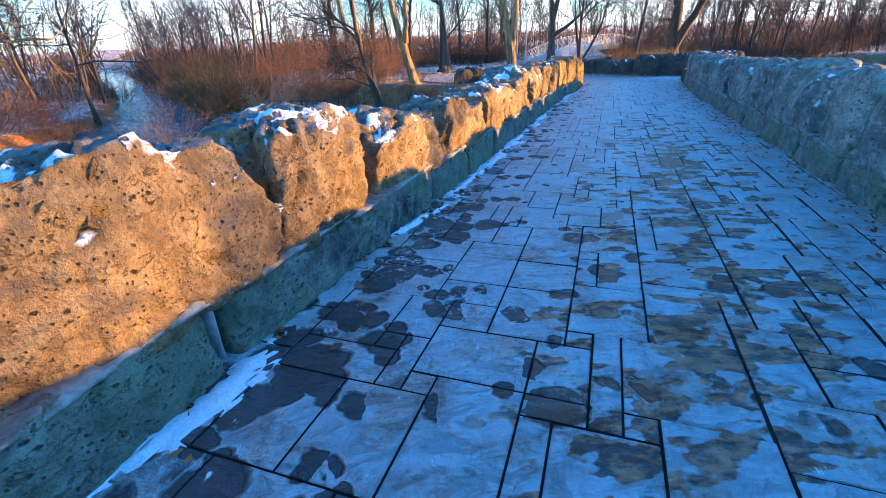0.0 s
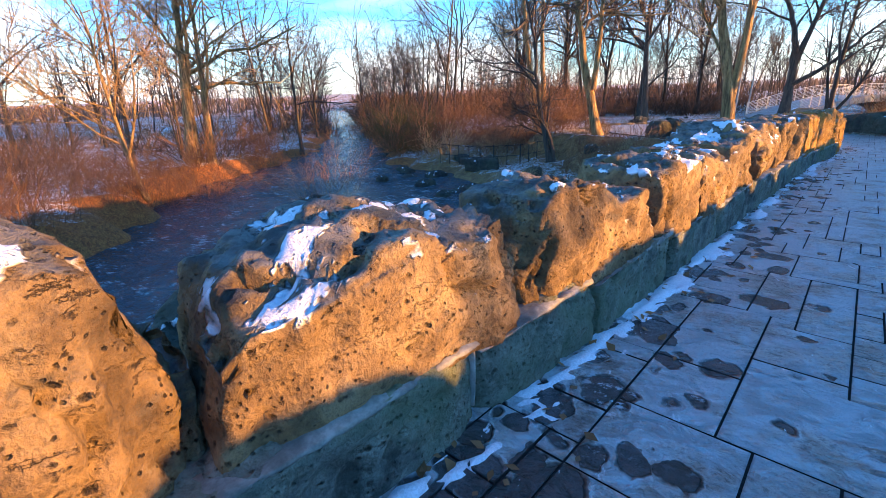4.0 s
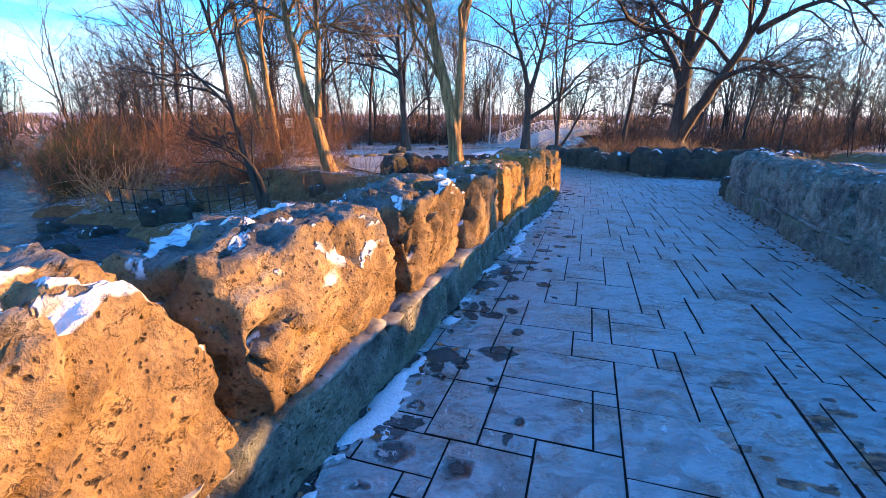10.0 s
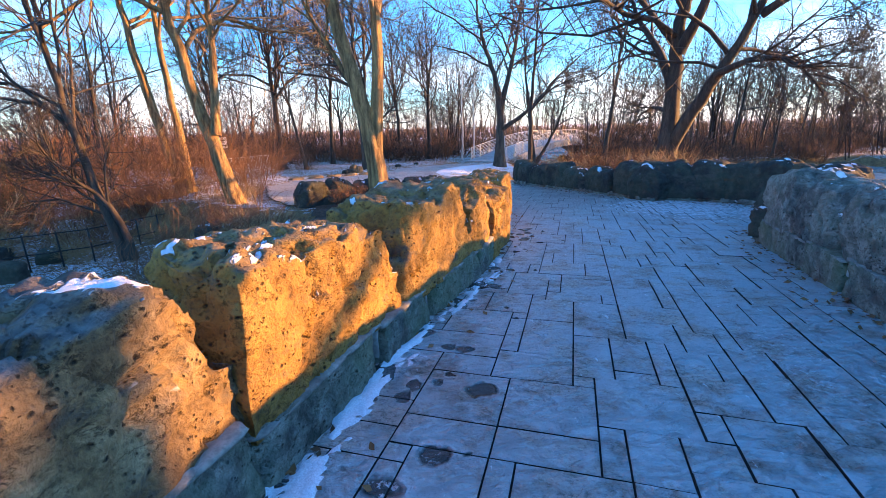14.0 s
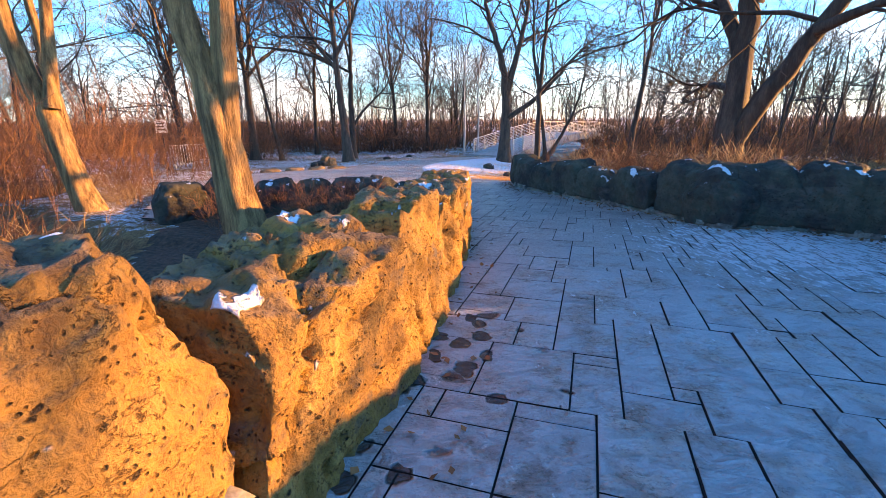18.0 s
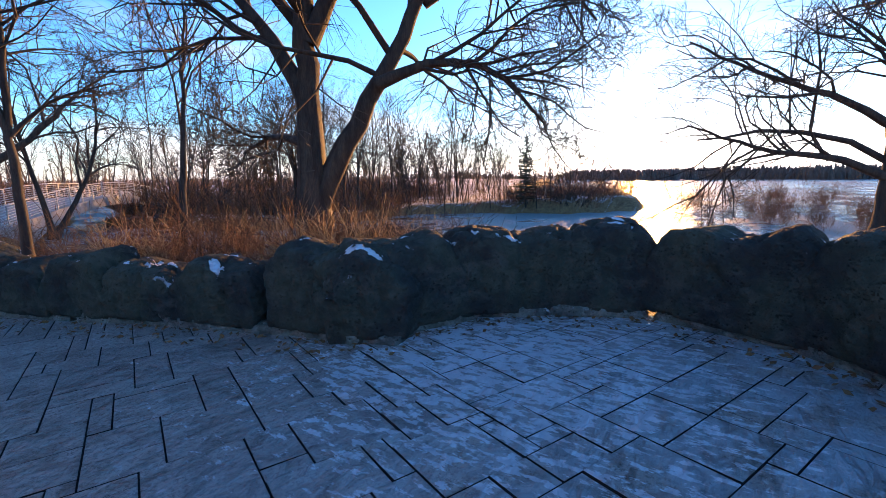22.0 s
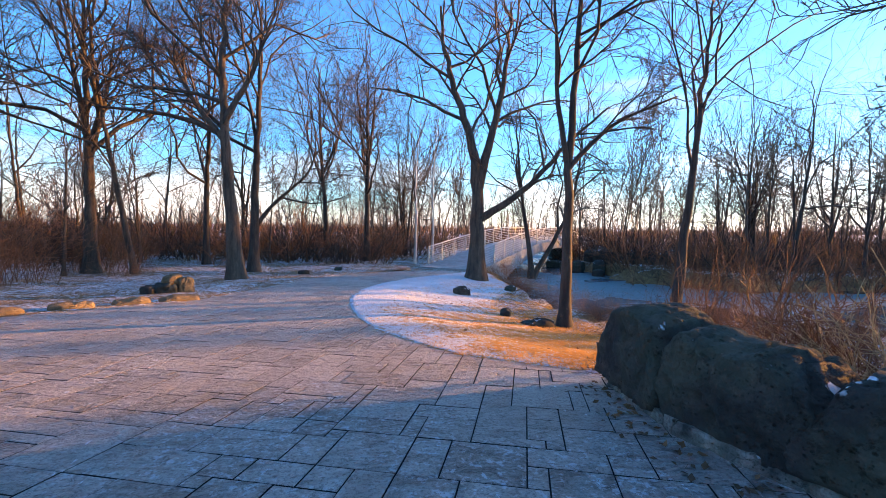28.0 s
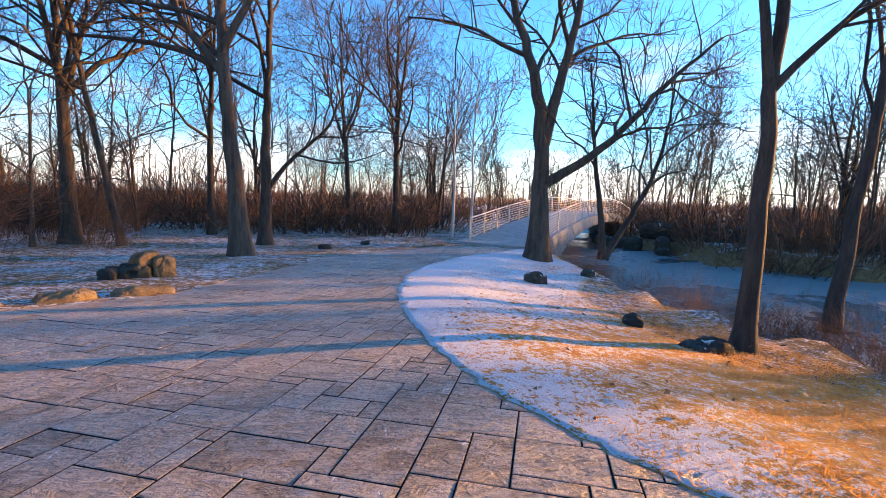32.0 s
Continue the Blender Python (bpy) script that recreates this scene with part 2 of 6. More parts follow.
TAN = ((0.36, (0.07, 0.048, 0.026)), (0.45, (0.17, 0.113, 0.052)), (0.54, (0.28, 0.19, 0.088)), (0.66, (0.40, 0.30, 0.16)))
GREY = ((0.38, (0.06, 0.062, 0.05)), (0.49, (0.21, 0.215, 0.175)), (0.62, (0.44, 0.43, 0.36)))
rock_tan = stone_material("tan_limestone", TAN, snow=1.5, top_shade=0.9)
# the same stone with the strong low sun's gold put into its colour
rock_tan_sunlit = stone_material("sunlit_gold_limestone", ((0.36, (0.13, 0.075, 0.025)), (0.45, (0.29, 0.165, 0.04)), (0.54, (0.36, 0.21, 0.048)), (0.66, (0.45, 0.29, 0.085))), snow=0.4, top_shade=0.4)
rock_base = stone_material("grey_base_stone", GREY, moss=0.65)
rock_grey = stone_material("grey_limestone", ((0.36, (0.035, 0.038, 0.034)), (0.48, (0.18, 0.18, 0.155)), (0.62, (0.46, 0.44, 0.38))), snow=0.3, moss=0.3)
rock_dark = stone_material("dark_limestone", ((0.3, (0.02, 0.021, 0.019)), (0.5, (0.055, 0.053, 0.045)), (0.7, (0.13, 0.12, 0.095))), snow=0.25, moss=0.2)


def paver_material():
    """Brown-grey stamped stone under a film of frost, with round wet spots where it has thawed."""
    m, n, l, b = nodes_of("stamped_stone")
    pos = place_of(n)
    rnd = n.new("ShaderNodeObjectInfo").outputs["Random"]
    isl = n.new("ShaderNodeNewGeometry").outputs["Random Per Island"]
    rnd = maths(n, l, "FRACT", maths(n, l, "ADD", rnd, isl))
    x, y = axis_of(n, l, pos, 0), axis_of(n, l, pos, 1)
    shift = n.new("ShaderNodeCombineXYZ")
    l.new(maths(n, l, "MULTIPLY", rnd, 37.0), shift.inputs[2])
    own = n.new("ShaderNodeVectorMath")
    l.new(pos, own.inputs[0])
    l.new(shift.outputs[0], own.inputs[1])
    own = own.outputs[0]
    fine, mid = tex(n, l, "noise", 34, pos, 4, 0.7), tex(n, l, "noise", 5.0, own, 7, 0.62, (1.0, 1.5, 1))
    mid.inputs["Distortion"].default_value = 0.7
    film, big = tex(n, l, "noise", 2.6, pos, 7, 0.7), tex(n, l, "noise", 0.5, pos, 2)
    ledge = maths(n, l, "ABSOLUTE", maths(n, l, "SUBTRACT", maths(n, l, "FRACT", maths(n, l, "MULTIPLY", mid.outputs[0], 4.0)), 0.5))
    col = mix(n, l, rnd, (0.25, 0.21, 0.18), (0.52, 0.46, 0.405))
    col = mix(n, l, ramp(n, l, mid.outputs[0], ((0.38, 0.0), (0.66, 0.75))), col, (0.60, 0.55, 0.495))
    col = mix(n, l, ramp(n, l, ledge, ((0.0, 0.65), (0.06, 0.0))), col, (0.07, 0.062, 0.056))
    col = mix(n, l, ramp(n, l, fine.outputs[0], ((0.38, 0.5), (0.5, 0.0))), col, (0.06, 0.056, 0.054))
    # frost film, thickest on the shaded way beside the long wall
    shady = maths(n, l, "MULTIPLY", maths(n, l, "SUBTRACT", 25.0, y), 0.25, True)
    hoar = maths(n, l, "MULTIPLY", ramp(n, l, film.outputs[0], ((0.40, 0.0), (0.53, 0.85))), shady)
    col = mix(n, l, hoar, col, (0.52, 0.58, 0.62))
    # brown thawed patches along the middle of the first stretch, warm reflections painted gold
    wall = maths(n, l, "ADD", maths(n, l, "SUBTRACT", maths(n, l, "MULTIPLY", x, 0.942), maths(n, l, "MULTIPLY", y, 0.3656)), 1.82)
    lane = maths(n, l, "SUBTRACT", 1.0, maths(n, l, "ABSOLUTE", maths(n, l, "MULTIPLY", maths(n, l, "SUBTRACT", wall, 2.4), 0.75)), True)
    lane = maths(n, l, "MULTIPLY", lane, maths(n, l, "MULTIPLY", maths(n, l, "SUBTRACT", 13.0, y), 0.16, True))
    thaw = tex(n, l, "noise", 3.4, own, 3, 0.5, (1.0, 1.6, 1))
    brown = maths(n, l, "MULTIPLY", maths(n, l, "SUBTRACT", maths(n, l, "ADD", thaw.outputs[0], maths(n, l, "MULTIPLY", lane, 0.16)), 0.63), 34.0, True)
    brown = maths(n, l, "MULTIPLY", brown, maths(n, l, "MULTIPLY", lane, 3.0, True))
    gold_glint = mix(n, l, ramp(n, l, tex(n, l, "noise", 9, own, 5, 0.6, (1, 2, 1)).outputs[0], ((0.42, 0.0), (0.6, 1.0))), (0.045, 0.03, 0.02), (0.50, 0.27, 0.12))
    col = mix(n, l, maths(n, l, "MULTIPLY", brown, 0.85), col, gold_glint)
    # round wet spots, more of them at the foot of the wall and on the first stretch
    warp = n.new("ShaderNodeVectorMath")
    warp.operation = "MULTIPLY_ADD"
    wob = tex(n, l, "noise", 5.5, pos, 3, 0.55)
    l.new(wob.outputs["Color"], warp.inputs[0])
    warp.inputs[1].default_value = (0.17, 0.17, 0.0)
    l.new(pos, warp.inputs[2])
    foot = maths(n, l, "MULTIPLY", maths(n, l, "MULTIPLY", maths(n, l, "SUBTRACT", 1.15, wall), 0.9, True), maths(n, l, "LESS_THAN", y, 21.0))
    first = maths(n, l, "MULTIPLY", maths(n, l, "SUBTRACT", 9.0, y), 0.11, True)
    more = maths(n, l, "ADD", maths(n, l, "MULTIPLY", foot, maths(n, l, "ADD", 0.66, maths(n, l, "MULTIPLY", first, 0.4))), maths(n, l, "MULTIPLY", first, 0.42))
    wet, halo = None, None
    for size, least, shape in ((3.0, 0.07, (1.0, 1.25, 0.0)), (5.2, 0.05, (1.2, 1.0, 0.0))):
        v = tex(n, l, "voronoi", size, warp.outputs[0], vec_scale=shape)
        chance = maths(n, l, "ADD", axis_of(n, l, v.outputs["Color"], 0), maths(n, l, "SUBTRACT", more, 1.0 - least))
        radius = maths(n, l, "MULTIPLY", maths(n, l, "MULTIPLY", chance, 3.0, True), 0.52)
        spot = maths(n, l, "MULTIPLY", maths(n, l, "SUBTRACT", radius, v.outputs["Distance"]), 12.0, True)
        ring = maths(n, l, "SUBTRACT", 1.0, maths(n, l, "ABSOLUTE", maths(n, l, "MULTIPLY", maths(n, l, "ADD", maths(n, l, "SUBTRACT", radius, v.outputs["Distance"]), 0.035), 26.0)), True)
        ring = maths(n, l, "MULTIPLY", ring, maths(n, l, "GREATER_THAN", chance, 0.01))
        wet = spot if wet is None else maths(n, l, "MAXIMUM", wet, spot)
        halo = ring if halo is None else maths(n, l, "MAXIMUM", halo, ring)
    col = mix(n, l, maths(n, l, "MULTIPLY", halo, maths(n, l, "MULTIPLY", shady, 0.5)), col, (0.66, 0.67, 0.68))
    damp = mix(n, l, maths(n, l, "MULTIPLY", lane, ramp(n, l, thaw.outputs[0], ((0.42, 0.0), (0.56, 1.0)))), (0.022, 0.02, 0.019), (0.17, 0.085, 0.04))
    col = mix(n, l, maths(n, l, "MULTIPLY", wet, 0.93), col, damp)
    # thin blown snow, most of it in the bay
    frost = tex(n, l, "noise", 17, pos, 4, 0.7)
    dx, dy = maths(n, l, "SUBTRACT", x, 11.1), maths(n, l, "SUBTRACT", y, 23.2)
    spot = maths(n, l, "SUBTRACT", 1.0, maths(n, l, "MULTIPLY", maths(n, l, "ADD", maths(n, l, "MULTIPLY", dx, dx), maths(n, l, "MULTIPLY", dy, dy)), 0.13), True)
    streak = tex(n, l, "noise", 6.5, pos, 5, 0.66, (2.2, 0.9, 1))
    blown = ramp(n, l, maths(n, l, "ADD", streak.outputs[0], maths(n, l, "MULTIPLY", spot, 0.22)), ((0.66, 0.0), (0.70, 1.0)))
    col = mix(n, l, blown, col, (0.84, 0.87, 0.91))
    fm = maths(n, l, "MULTIPLY", ramp(n, l, frost.outputs[0], ((0.55, 0.0), (0.62, 1.0))), ramp(n, l, big.outputs[0], ((0.52, 0.0), (0.62, 0.7))))
    col = mix(n, l, fm, col, (0.72, 0.76, 0.82))
    l.new(col, b.inputs["Base Color"])
    gloss = mix(n, l, brown, ramp(n, l, mid.outputs[0], ((0.3, 0.27), (0.7, 0.5))), (0.2, 0.2, 0.2))
    l.new(mix(n, l, wet, gloss, (0.12, 0.12, 0.12)), b.inputs["Roughness"])
    cleft = tex(n, l, "noise", 8.0, own, 5, 0.6, (1.0, 2.4, 1))
    cleft.inputs["Distortion"].default_value = 0.5
    relief = maths(n, l, "ADD", maths(n, l, "ADD", maths(n, l, "ADD", mid.outputs[0], maths(n, l, "MULTIPLY", cleft.outputs[0], 0.75)), maths(n, l, "MULTIPLY", ledge, 0.35)), maths(n, l, "MULTIPLY", fine.outputs[0], 0.3))
    relief = maths(n, l, "MULTIPLY", relief, maths(n, l, "SUBTRACT", 1.0, maths(n, l, "MULTIPLY", wet, 0.6)))
    bump(n, l, b, relief, 1.0, 0.11)
    return m


paver = paver_material()


def plain(name, a, b2, scale=6.0, rough=0.8, metal=0.0, depth=0.01, stretch=None):
    m, n, l, b = nodes_of(name)
    pos = n.new("ShaderNodeTexCoord").outputs["Object"]
    t, f = tex(n, l, "noise", scale, pos, 5, 0.6, stretch), tex(n, l, "noise", scale * 7, pos, 4, 0.7, stretch)
    col = mix(n, l, ramp(n, l, t.outputs[0], ((0.35, 0.0), (0.65, 1.0))), a, b2)
    col = mix(n, l, ramp(n, l, f.outputs[0], ((0.4, 0.35), (0.6, 0.0))), col, tuple(v * 0.35 for v in a))
    l.new(col, b.inputs["Base Color"])
    b.inputs["Roughness"].default_value, b.inputs["Metallic"].default_value = rough, metal
    bump(n, l, b, maths(n, l, "ADD", t.outputs[0], maths(n, l, "MULTIPLY", f.outputs[0], 0.5)), 0.7, depth)
    return m


joint_dark = plain("wet_joint", (0.012, 0.011, 0.011), (0.035, 0.03, 0.026), 14, 0.9)
# the sun's gold is put into this bark, shade into the two below
bark = plain("sunlit_ridged_bark", (0.13, 0.078, 0.03), (0.55, 0.35, 0.14), 11, 0.9, 0, 0.14, (1, 1, 0.13))
bark_grey = plain("shaded_grey_bark", (0.05, 0.037, 0.026), (0.145, 0.10, 0.065), 7, 0.9, 0, 0.04, (1, 1, 0.16))
bark_dark = plain("shaded_dark_bark", (0.035, 0.027, 0.021), (0.095, 0.07, 0.05), 7, 0.9, 0, 0.03, (1, 1, 0.2))
twig_red = plain("reddish_twig", (0.13, 0.06, 0.028), (0.27, 0.14, 0.065), 5, 0.85)
reed = plain("dry_reed", (0.36, 0.24, 0.11), (0.55, 0.40, 0.20), 4, 0.85)
concrete = plain("weathered_concrete", (0.34, 0.33, 0.30), (0.50, 0.48, 0.44), 3, 0.85)
old_mortar = plain("old_mortar", (0.13, 0.13, 0.11), (0.34, 0.33, 0.29), 5, 0.9)
steel = plain("galvanised_rail", (0.50, 0.49, 0.46), (0.66, 0.64, 0.60), 8, 0.5, 0.3)
iron = plain("dark_iron", (0.02, 0.02, 0.022), (0.05, 0.045, 0.04), 10, 0.6, 0.4)
snow_mat = plain("old_snow", (0.74, 0.77, 0.83), (0.86, 0.88, 0.92), 12, 0.7)
white_paint = plain("white_sign", (0.6, 0.58, 0.52), (0.75, 0.73, 0.68), 6, 0.6)


RIM_C = (14.93, 39.44, 9.51)      # circle that the rim of the lawn follows


def ground_material(name, lawn=False):
    m, n, l, b = nodes_of(name)
    pos = place_of(n)
    x, y = axis_of(n, l, pos, 0), axis_of(n, l, pos, 1)
    big, mid, fine = tex(n, l, "noise", 0.35, pos, 4), tex(n, l, "noise", 3.2, pos, 6, 0.7), tex(n, l, "noise", 34, pos, 4, 0.75)
    speck = tex(n, l, "noise", 11, pos, 5, 0.75)
    s = maths(n, l, "ADD", maths(n, l, "MULTIPLY", big.outputs[0], 0.14), maths(n, l, "ADD", maths(n, l, "MULTIPLY", mid.outputs[0], 0.2), maths(n, l, "ADD", maths(n, l, "MULTIPLY", fine.outputs[0], 0.24), maths(n, l, "MULTIPLY", speck.outputs[0], 0.42))))
    if lawn:
        col = mix(n, l, ramp(n, l, mid.outputs[0], ((0.35, 0.0), (0.65, 1.0))), (0.58, 0.26, 0.04), (0.88, 0.50, 0.12))
        col = mix(n, l, ramp(n, l, big.outputs[0], ((0.55, 0.0), (0.7, 0.6))), col, (0.44, 0.38, 0.10))
        # the straw shows where the lawn falls to the pond, the snow lies further in and along the rim
        lean = maths(n, l, "SUBTRACT", maths(n, l, "MULTIPLY", maths(n, l, "SUBTRACT", y, 36.6), 0.012), maths(n, l, "MULTIPLY", maths(n, l, "SUBTRACT", x, 7.6), 0.016))
        dx, dy = maths(n, l, "SUBTRACT", x, RIM_C[0]), maths(n, l, "SUBTRACT", y, RIM_C[1])
        rim = maths(n, l, "SQRT", maths(n, l, "ADD", maths(n, l, "MULTIPLY", dx, dx), maths(n, l, "MULTIPLY", dy, dy)))
        rim = maths(n, l, "MULTIPLY", maths(n, l, "SUBTRACT", rim, RIM_C[2] - 1.3), 0.06, True)
        s = maths(n, l, "ADD", maths(n, l, "ADD", s, maths(n, l, "MINIMUM", rim, 0.05)), maths(n, l, "MINIMUM", maths(n, l, "MAXIMUM", lean, -0.04), 0.045))
    else:
        west = maths(n, l, "MULTIPLY", maths(n, l, "SUBTRACT", -9.5, x), 0.5, True)
        col = mix(n, l, ramp(n, l, mid.outputs[0], ((0.35, 0.0), (0.65, 1.0))), (0.20, 0.11, 0.04), (0.46, 0.30, 0.11))
        col = mix(n, l, west, col, mix(n, l, ramp(n, l, speck.outputs[0], ((0.4, 0.0), (0.6, 1.0))), (0.28, 0.09, 0.02), (0.58, 0.24, 0.05)))
        s = maths(n, l, "SUBTRACT", s, 0.012)
    col = mix(n, l, ramp(n, l, fine.outputs[0], ((0.38, 0.4 if lawn else 0.8), (0.56, 0.0))), col, (0.05, 0.035, 0.02))
    s = ramp(n, l, s, ((0.498, 0.0), (0.52, 1.0)))
    level = axis_of(n, l, n.new("ShaderNodeNewGeometry").outputs["True Normal"], 2)
    s = maths(n, l, "MULTIPLY", s, ramp(n, l, level, ((0.9, 0.0), (0.985, 1.0))))
    col = mix(n, l, s, col, (0.80, 0.83, 0.88))
    l.new(col, b.inputs["Base Color"])
    b.inputs["Roughness"].default_value = 0.9
    bump(n, l, b, maths(n, l, "ADD", fine.outputs[0], maths(n, l, "ADD", mid.outputs[0], speck.outputs[0])), 1.0, 0.06)
    return m


lawn_mat = ground_material("straw_lawn_and_snow", True)
ground_mat = ground_material("leaf_litter_and_snow")


def water_material():
    m, n, l, b = nodes_of("cold_water_and_ice")
    pos = place_of(n)
    rip, chop = tex(n, l, "noise", 1.3, pos, 4, 0.6, (1, 1.7, 1)), tex(n, l, "noise", 5.0, pos, 4, 0.6, (1, 1.6, 1))
    rough_water = maths(n, l, "MULTIPLY", maths(n, l, "SUBTRACT", 8.0, axis_of(n, l, pos, 0)), 0.2, True)
    big = tex(n, l, "noise", 0.16, pos, 5, 0.6)
    ice = maths(n, l, "MULTIPLY", ramp(n, l, big.outputs[0], ((0.44, 0.0), (0.5, 1.0))), maths(n, l, "MULTIPLY", maths(n, l, "SUBTRACT", axis_of(n, l, pos, 0), 9.0), 0.5, True))
    # pale foam streaks and a blue body, also standing for reflected sky
    riffle_glint = maths(n, l, "MULTIPLY", ramp(n, l, maths(n, l, "ADD", maths(n, l, "MULTIPLY", chop.outputs[0], 0.5), maths(n, l, "MULTIPLY", rip.outputs[0], 0.5)), ((0.54, 0.0), (0.64, 0.75))), rough_water)
    body = mix(n, l, riffle_glint, (0.04, 0.06, 0.075), (0.42, 0.47, 0.5))
    l.new(mix(n, l, ice, body, (0.13, 0.18, 0.18)), b.inputs["Base Color"])
    l.new(mix(n, l, ice, (0.14, 0.14, 0.14), (0.55, 0.55, 0.55)), b.inputs["Roughness"])
    b.inputs["Specular IOR Level"].default_value = 0.5
    wave = maths(n, l, "ADD", rip.outputs[0], maths(n, l, "MULTIPLY", chop.outputs[0], 0.35))
    bump(n, l, b, maths(n, l, "MULTIPLY", wave, maths(n, l, "ADD", 0.12, maths(n, l, "MULTIPLY", rough_water, 0.5))), 1.0, 0.9)
    return m


water_mat = water_material()

# ---- plan ----
LEFT = Poly([(-3.6, -6.0), (-1.25, 1.6), (-0.3, 4.2), (0.62, 6.4), (1.2, 8.0), (1.87, 9.8), (2.5, 11.4), (3.35, 13.6), (4.4, 16.3), (5.3, 18.1), (6.05, 20.1), (6.46, 21.8), (6.66, 23.6), (6.78, 25.3)])
RIGHT = Poly([(0.3, -6.0), (2.9, 1.6), (3.8, 4.0), (4.98, 6.95), (6.06, 9.75), (6.8, 11.8), (7.85, 14.6), (8.67, 16.5), (9.9, 19.5)])
BAY = Poly([(9.9, 19.5), (11.0, 19.9), (12.0, 20.6), (12.62, 21.5), (12.85, 22.4), (12.62, 23.1), (12.0, 24.0), (10.65, 24.65)])
PLAZA = Poly([(10.65, 24.65), (10.15, 26.4), (9.85, 27.4), (9.15, 29.1), (8.6, 30.8), (8.75, 32.3)])
RETURN = Poly([(6.78, 25.3), (5.9, 26.6), (4.9, 27.3), (3.4, 27.5), (1.9, 26.8), (0.9, 26.0)])
PAVED = [(-3.5, -6), *map(tuple, LEFT.p[1:]), *map(tuple, RETURN.p[1:]), (-0.4, 28.4), (-1.9, 33), (-1.6, 36.2), (0.4, 38.4), (1.9, 39.5), (2.83, 42.7), (3.8, 46.5), (5.6, 49.5), (8.4, 52.6), (11.4, 51.0),
         (9.6, 48.9), (8.2, 47.4), (6.7, 44.6), (5.95, 42.2), (5.7, 40.0), (5.82, 37.8), (6.3, 35.5), (7.4, 33.6), (8.7, 32.6), *map(tuple, PLAZA.p[::-1]), *map(tuple, BAY.p[::-1][1:]), *map(tuple, RIGHT.p[::-1][1:])]
POND = [(60, -30), (46, 4), (30, 12.5), (20, 14.5), (13.5, 16.5), (14.2, 20), (15.4, 26), (15.2, 32), (13.6, 38), (13.4, 42), (13.2, 47), (13.8, 52), (15.5, 57), (20, 68), (28, 95), (38, 95), (28, 74), (22.5, 61), (22, 53), (25.5, 48.5), (33, 48.5), (41, 48), (46, 42), (48, 35.5), (56, 31.5), (66, 33), (70, 38), (78, 52), (110, 70), (420, 160), (900, 300), (900, -500), (60, -500)]
CREEK = [(-6.5, -40), (-5.0, -5), (-3.4, 3), (-1.9, 8), (-1.0, 12), (-1.5, 16), (-3.6, 19.5), (-6, 22.2), (-9.2, 25), (-12.8, 26.2), (-14.4, 29.5), (-24, 43), (-48, 78), (-105, 165), (-200, 320), (-225, 310), (-120, 160), (-62, 84), (-32, 47), (-22, 32), (-20, 26), (-18.8, 18.4), (-13.2, 10.2), (-11, 4), (-11, -40)]

LEDGE = [(-1.5, 12), (0.6, 16), (1.8, 19.5), (1.6, 23), (-1.5, 24.5), (-5, 27.5), (-6.5, 33), (-12, 33), (-14.4, 29.5), (-9, 22), (-4, 17)]

# ---- ground: one sheet to the horizon ----
def stretch(near0, near1, step, far0, far1):
    a = [near0]
    d = step
    while a[-1] > far0:
        d *= 1.16
        a.append(a[-1] - d)
    b = [near1]
    d = step
    while b[-1] < far1:
        d *= 1.16
        b.append(b[-1] + d)
    return np.array(a[::-1] + list(np.arange(near0 + step, near1, step)) + b)


gx, gy = np.meshgrid(stretch(-22, 34, 0.5, -1500, 1500), stretch(-6, 62, 0.5, -1500, 1500))


def land(x, y):
    base = KX * np.clip(x, -20, 40) + KY * np.clip(y, -6, 50)
    out = base - 0.045 + 0.04 * wavy(x, y, 3, 9.0)
    out = out - 1.25 * np.clip((-9.0 - x) / 4.0, 0, 1) * np.clip((44 - y) / 14.0, 0, 1)
    far = np.clip((np.hypot(x - 8, y - 20) - 60) / 120, 0, 1)
    out = out * (1 - far) + far * (-1.6 + 0.8 * wavy(x, y, 5, 160.0))
    d = signed(x, y, LEDGE) + 0.5 * wavy(x, y, 18, 3.0)
    k = np.clip((d + 0.4) / 1.8, 0, 1)
    out = out * k + (-2.4 + 0.09 * wavy(x, y, 19, 2.6)) * (1 - k)
    for poly, soft in ((POND, 2.6), (CREEK, 2.4)):
        d = signed(x, y, poly) + 0.5 * wavy(x, y, 8, 3.0)
        k = np.clip((d + 1.2) / soft, 0, 1)
        k = k * k * (3 - 2 * k)
        out = out * k + (WATER - 0.7) * (1 - k)
    edge = signed(x, y, PAVED)
    island = np.clip((y - 31.5) / 1.5, 0, 1) * np.clip((52 - y) / 4, 0, 1) * np.clip((x - 5.5) / 0.5, 0, 1) * np.clip((15 - x) / 3, 0, 1)
    out = out - island * 0.1 * np.clip(edge - 0.4, 0, 4.5)
    flat = np.clip(edge / 0.9 - 0.6, 0, 1)
    return np.where(flat < 1, (base - 0.07) * (1 - flat) + out * flat, out)


hz = land(gx, gy)
ny, nx = gx.shape
grid_faces = [(j * nx + i, j * nx + i + 1, (j + 1) * nx + i + 1, (j + 1) * nx + i) for j in range(ny - 1) for i in range(nx - 1)]
put("ground", mesh_of("ground", np.stack([gx.ravel(), gy.ravel(), hz.ravel()], 1), grid_faces, ground_mat), label="leaf-strewn ground with thin snow, sloping to the water", kind="structure")


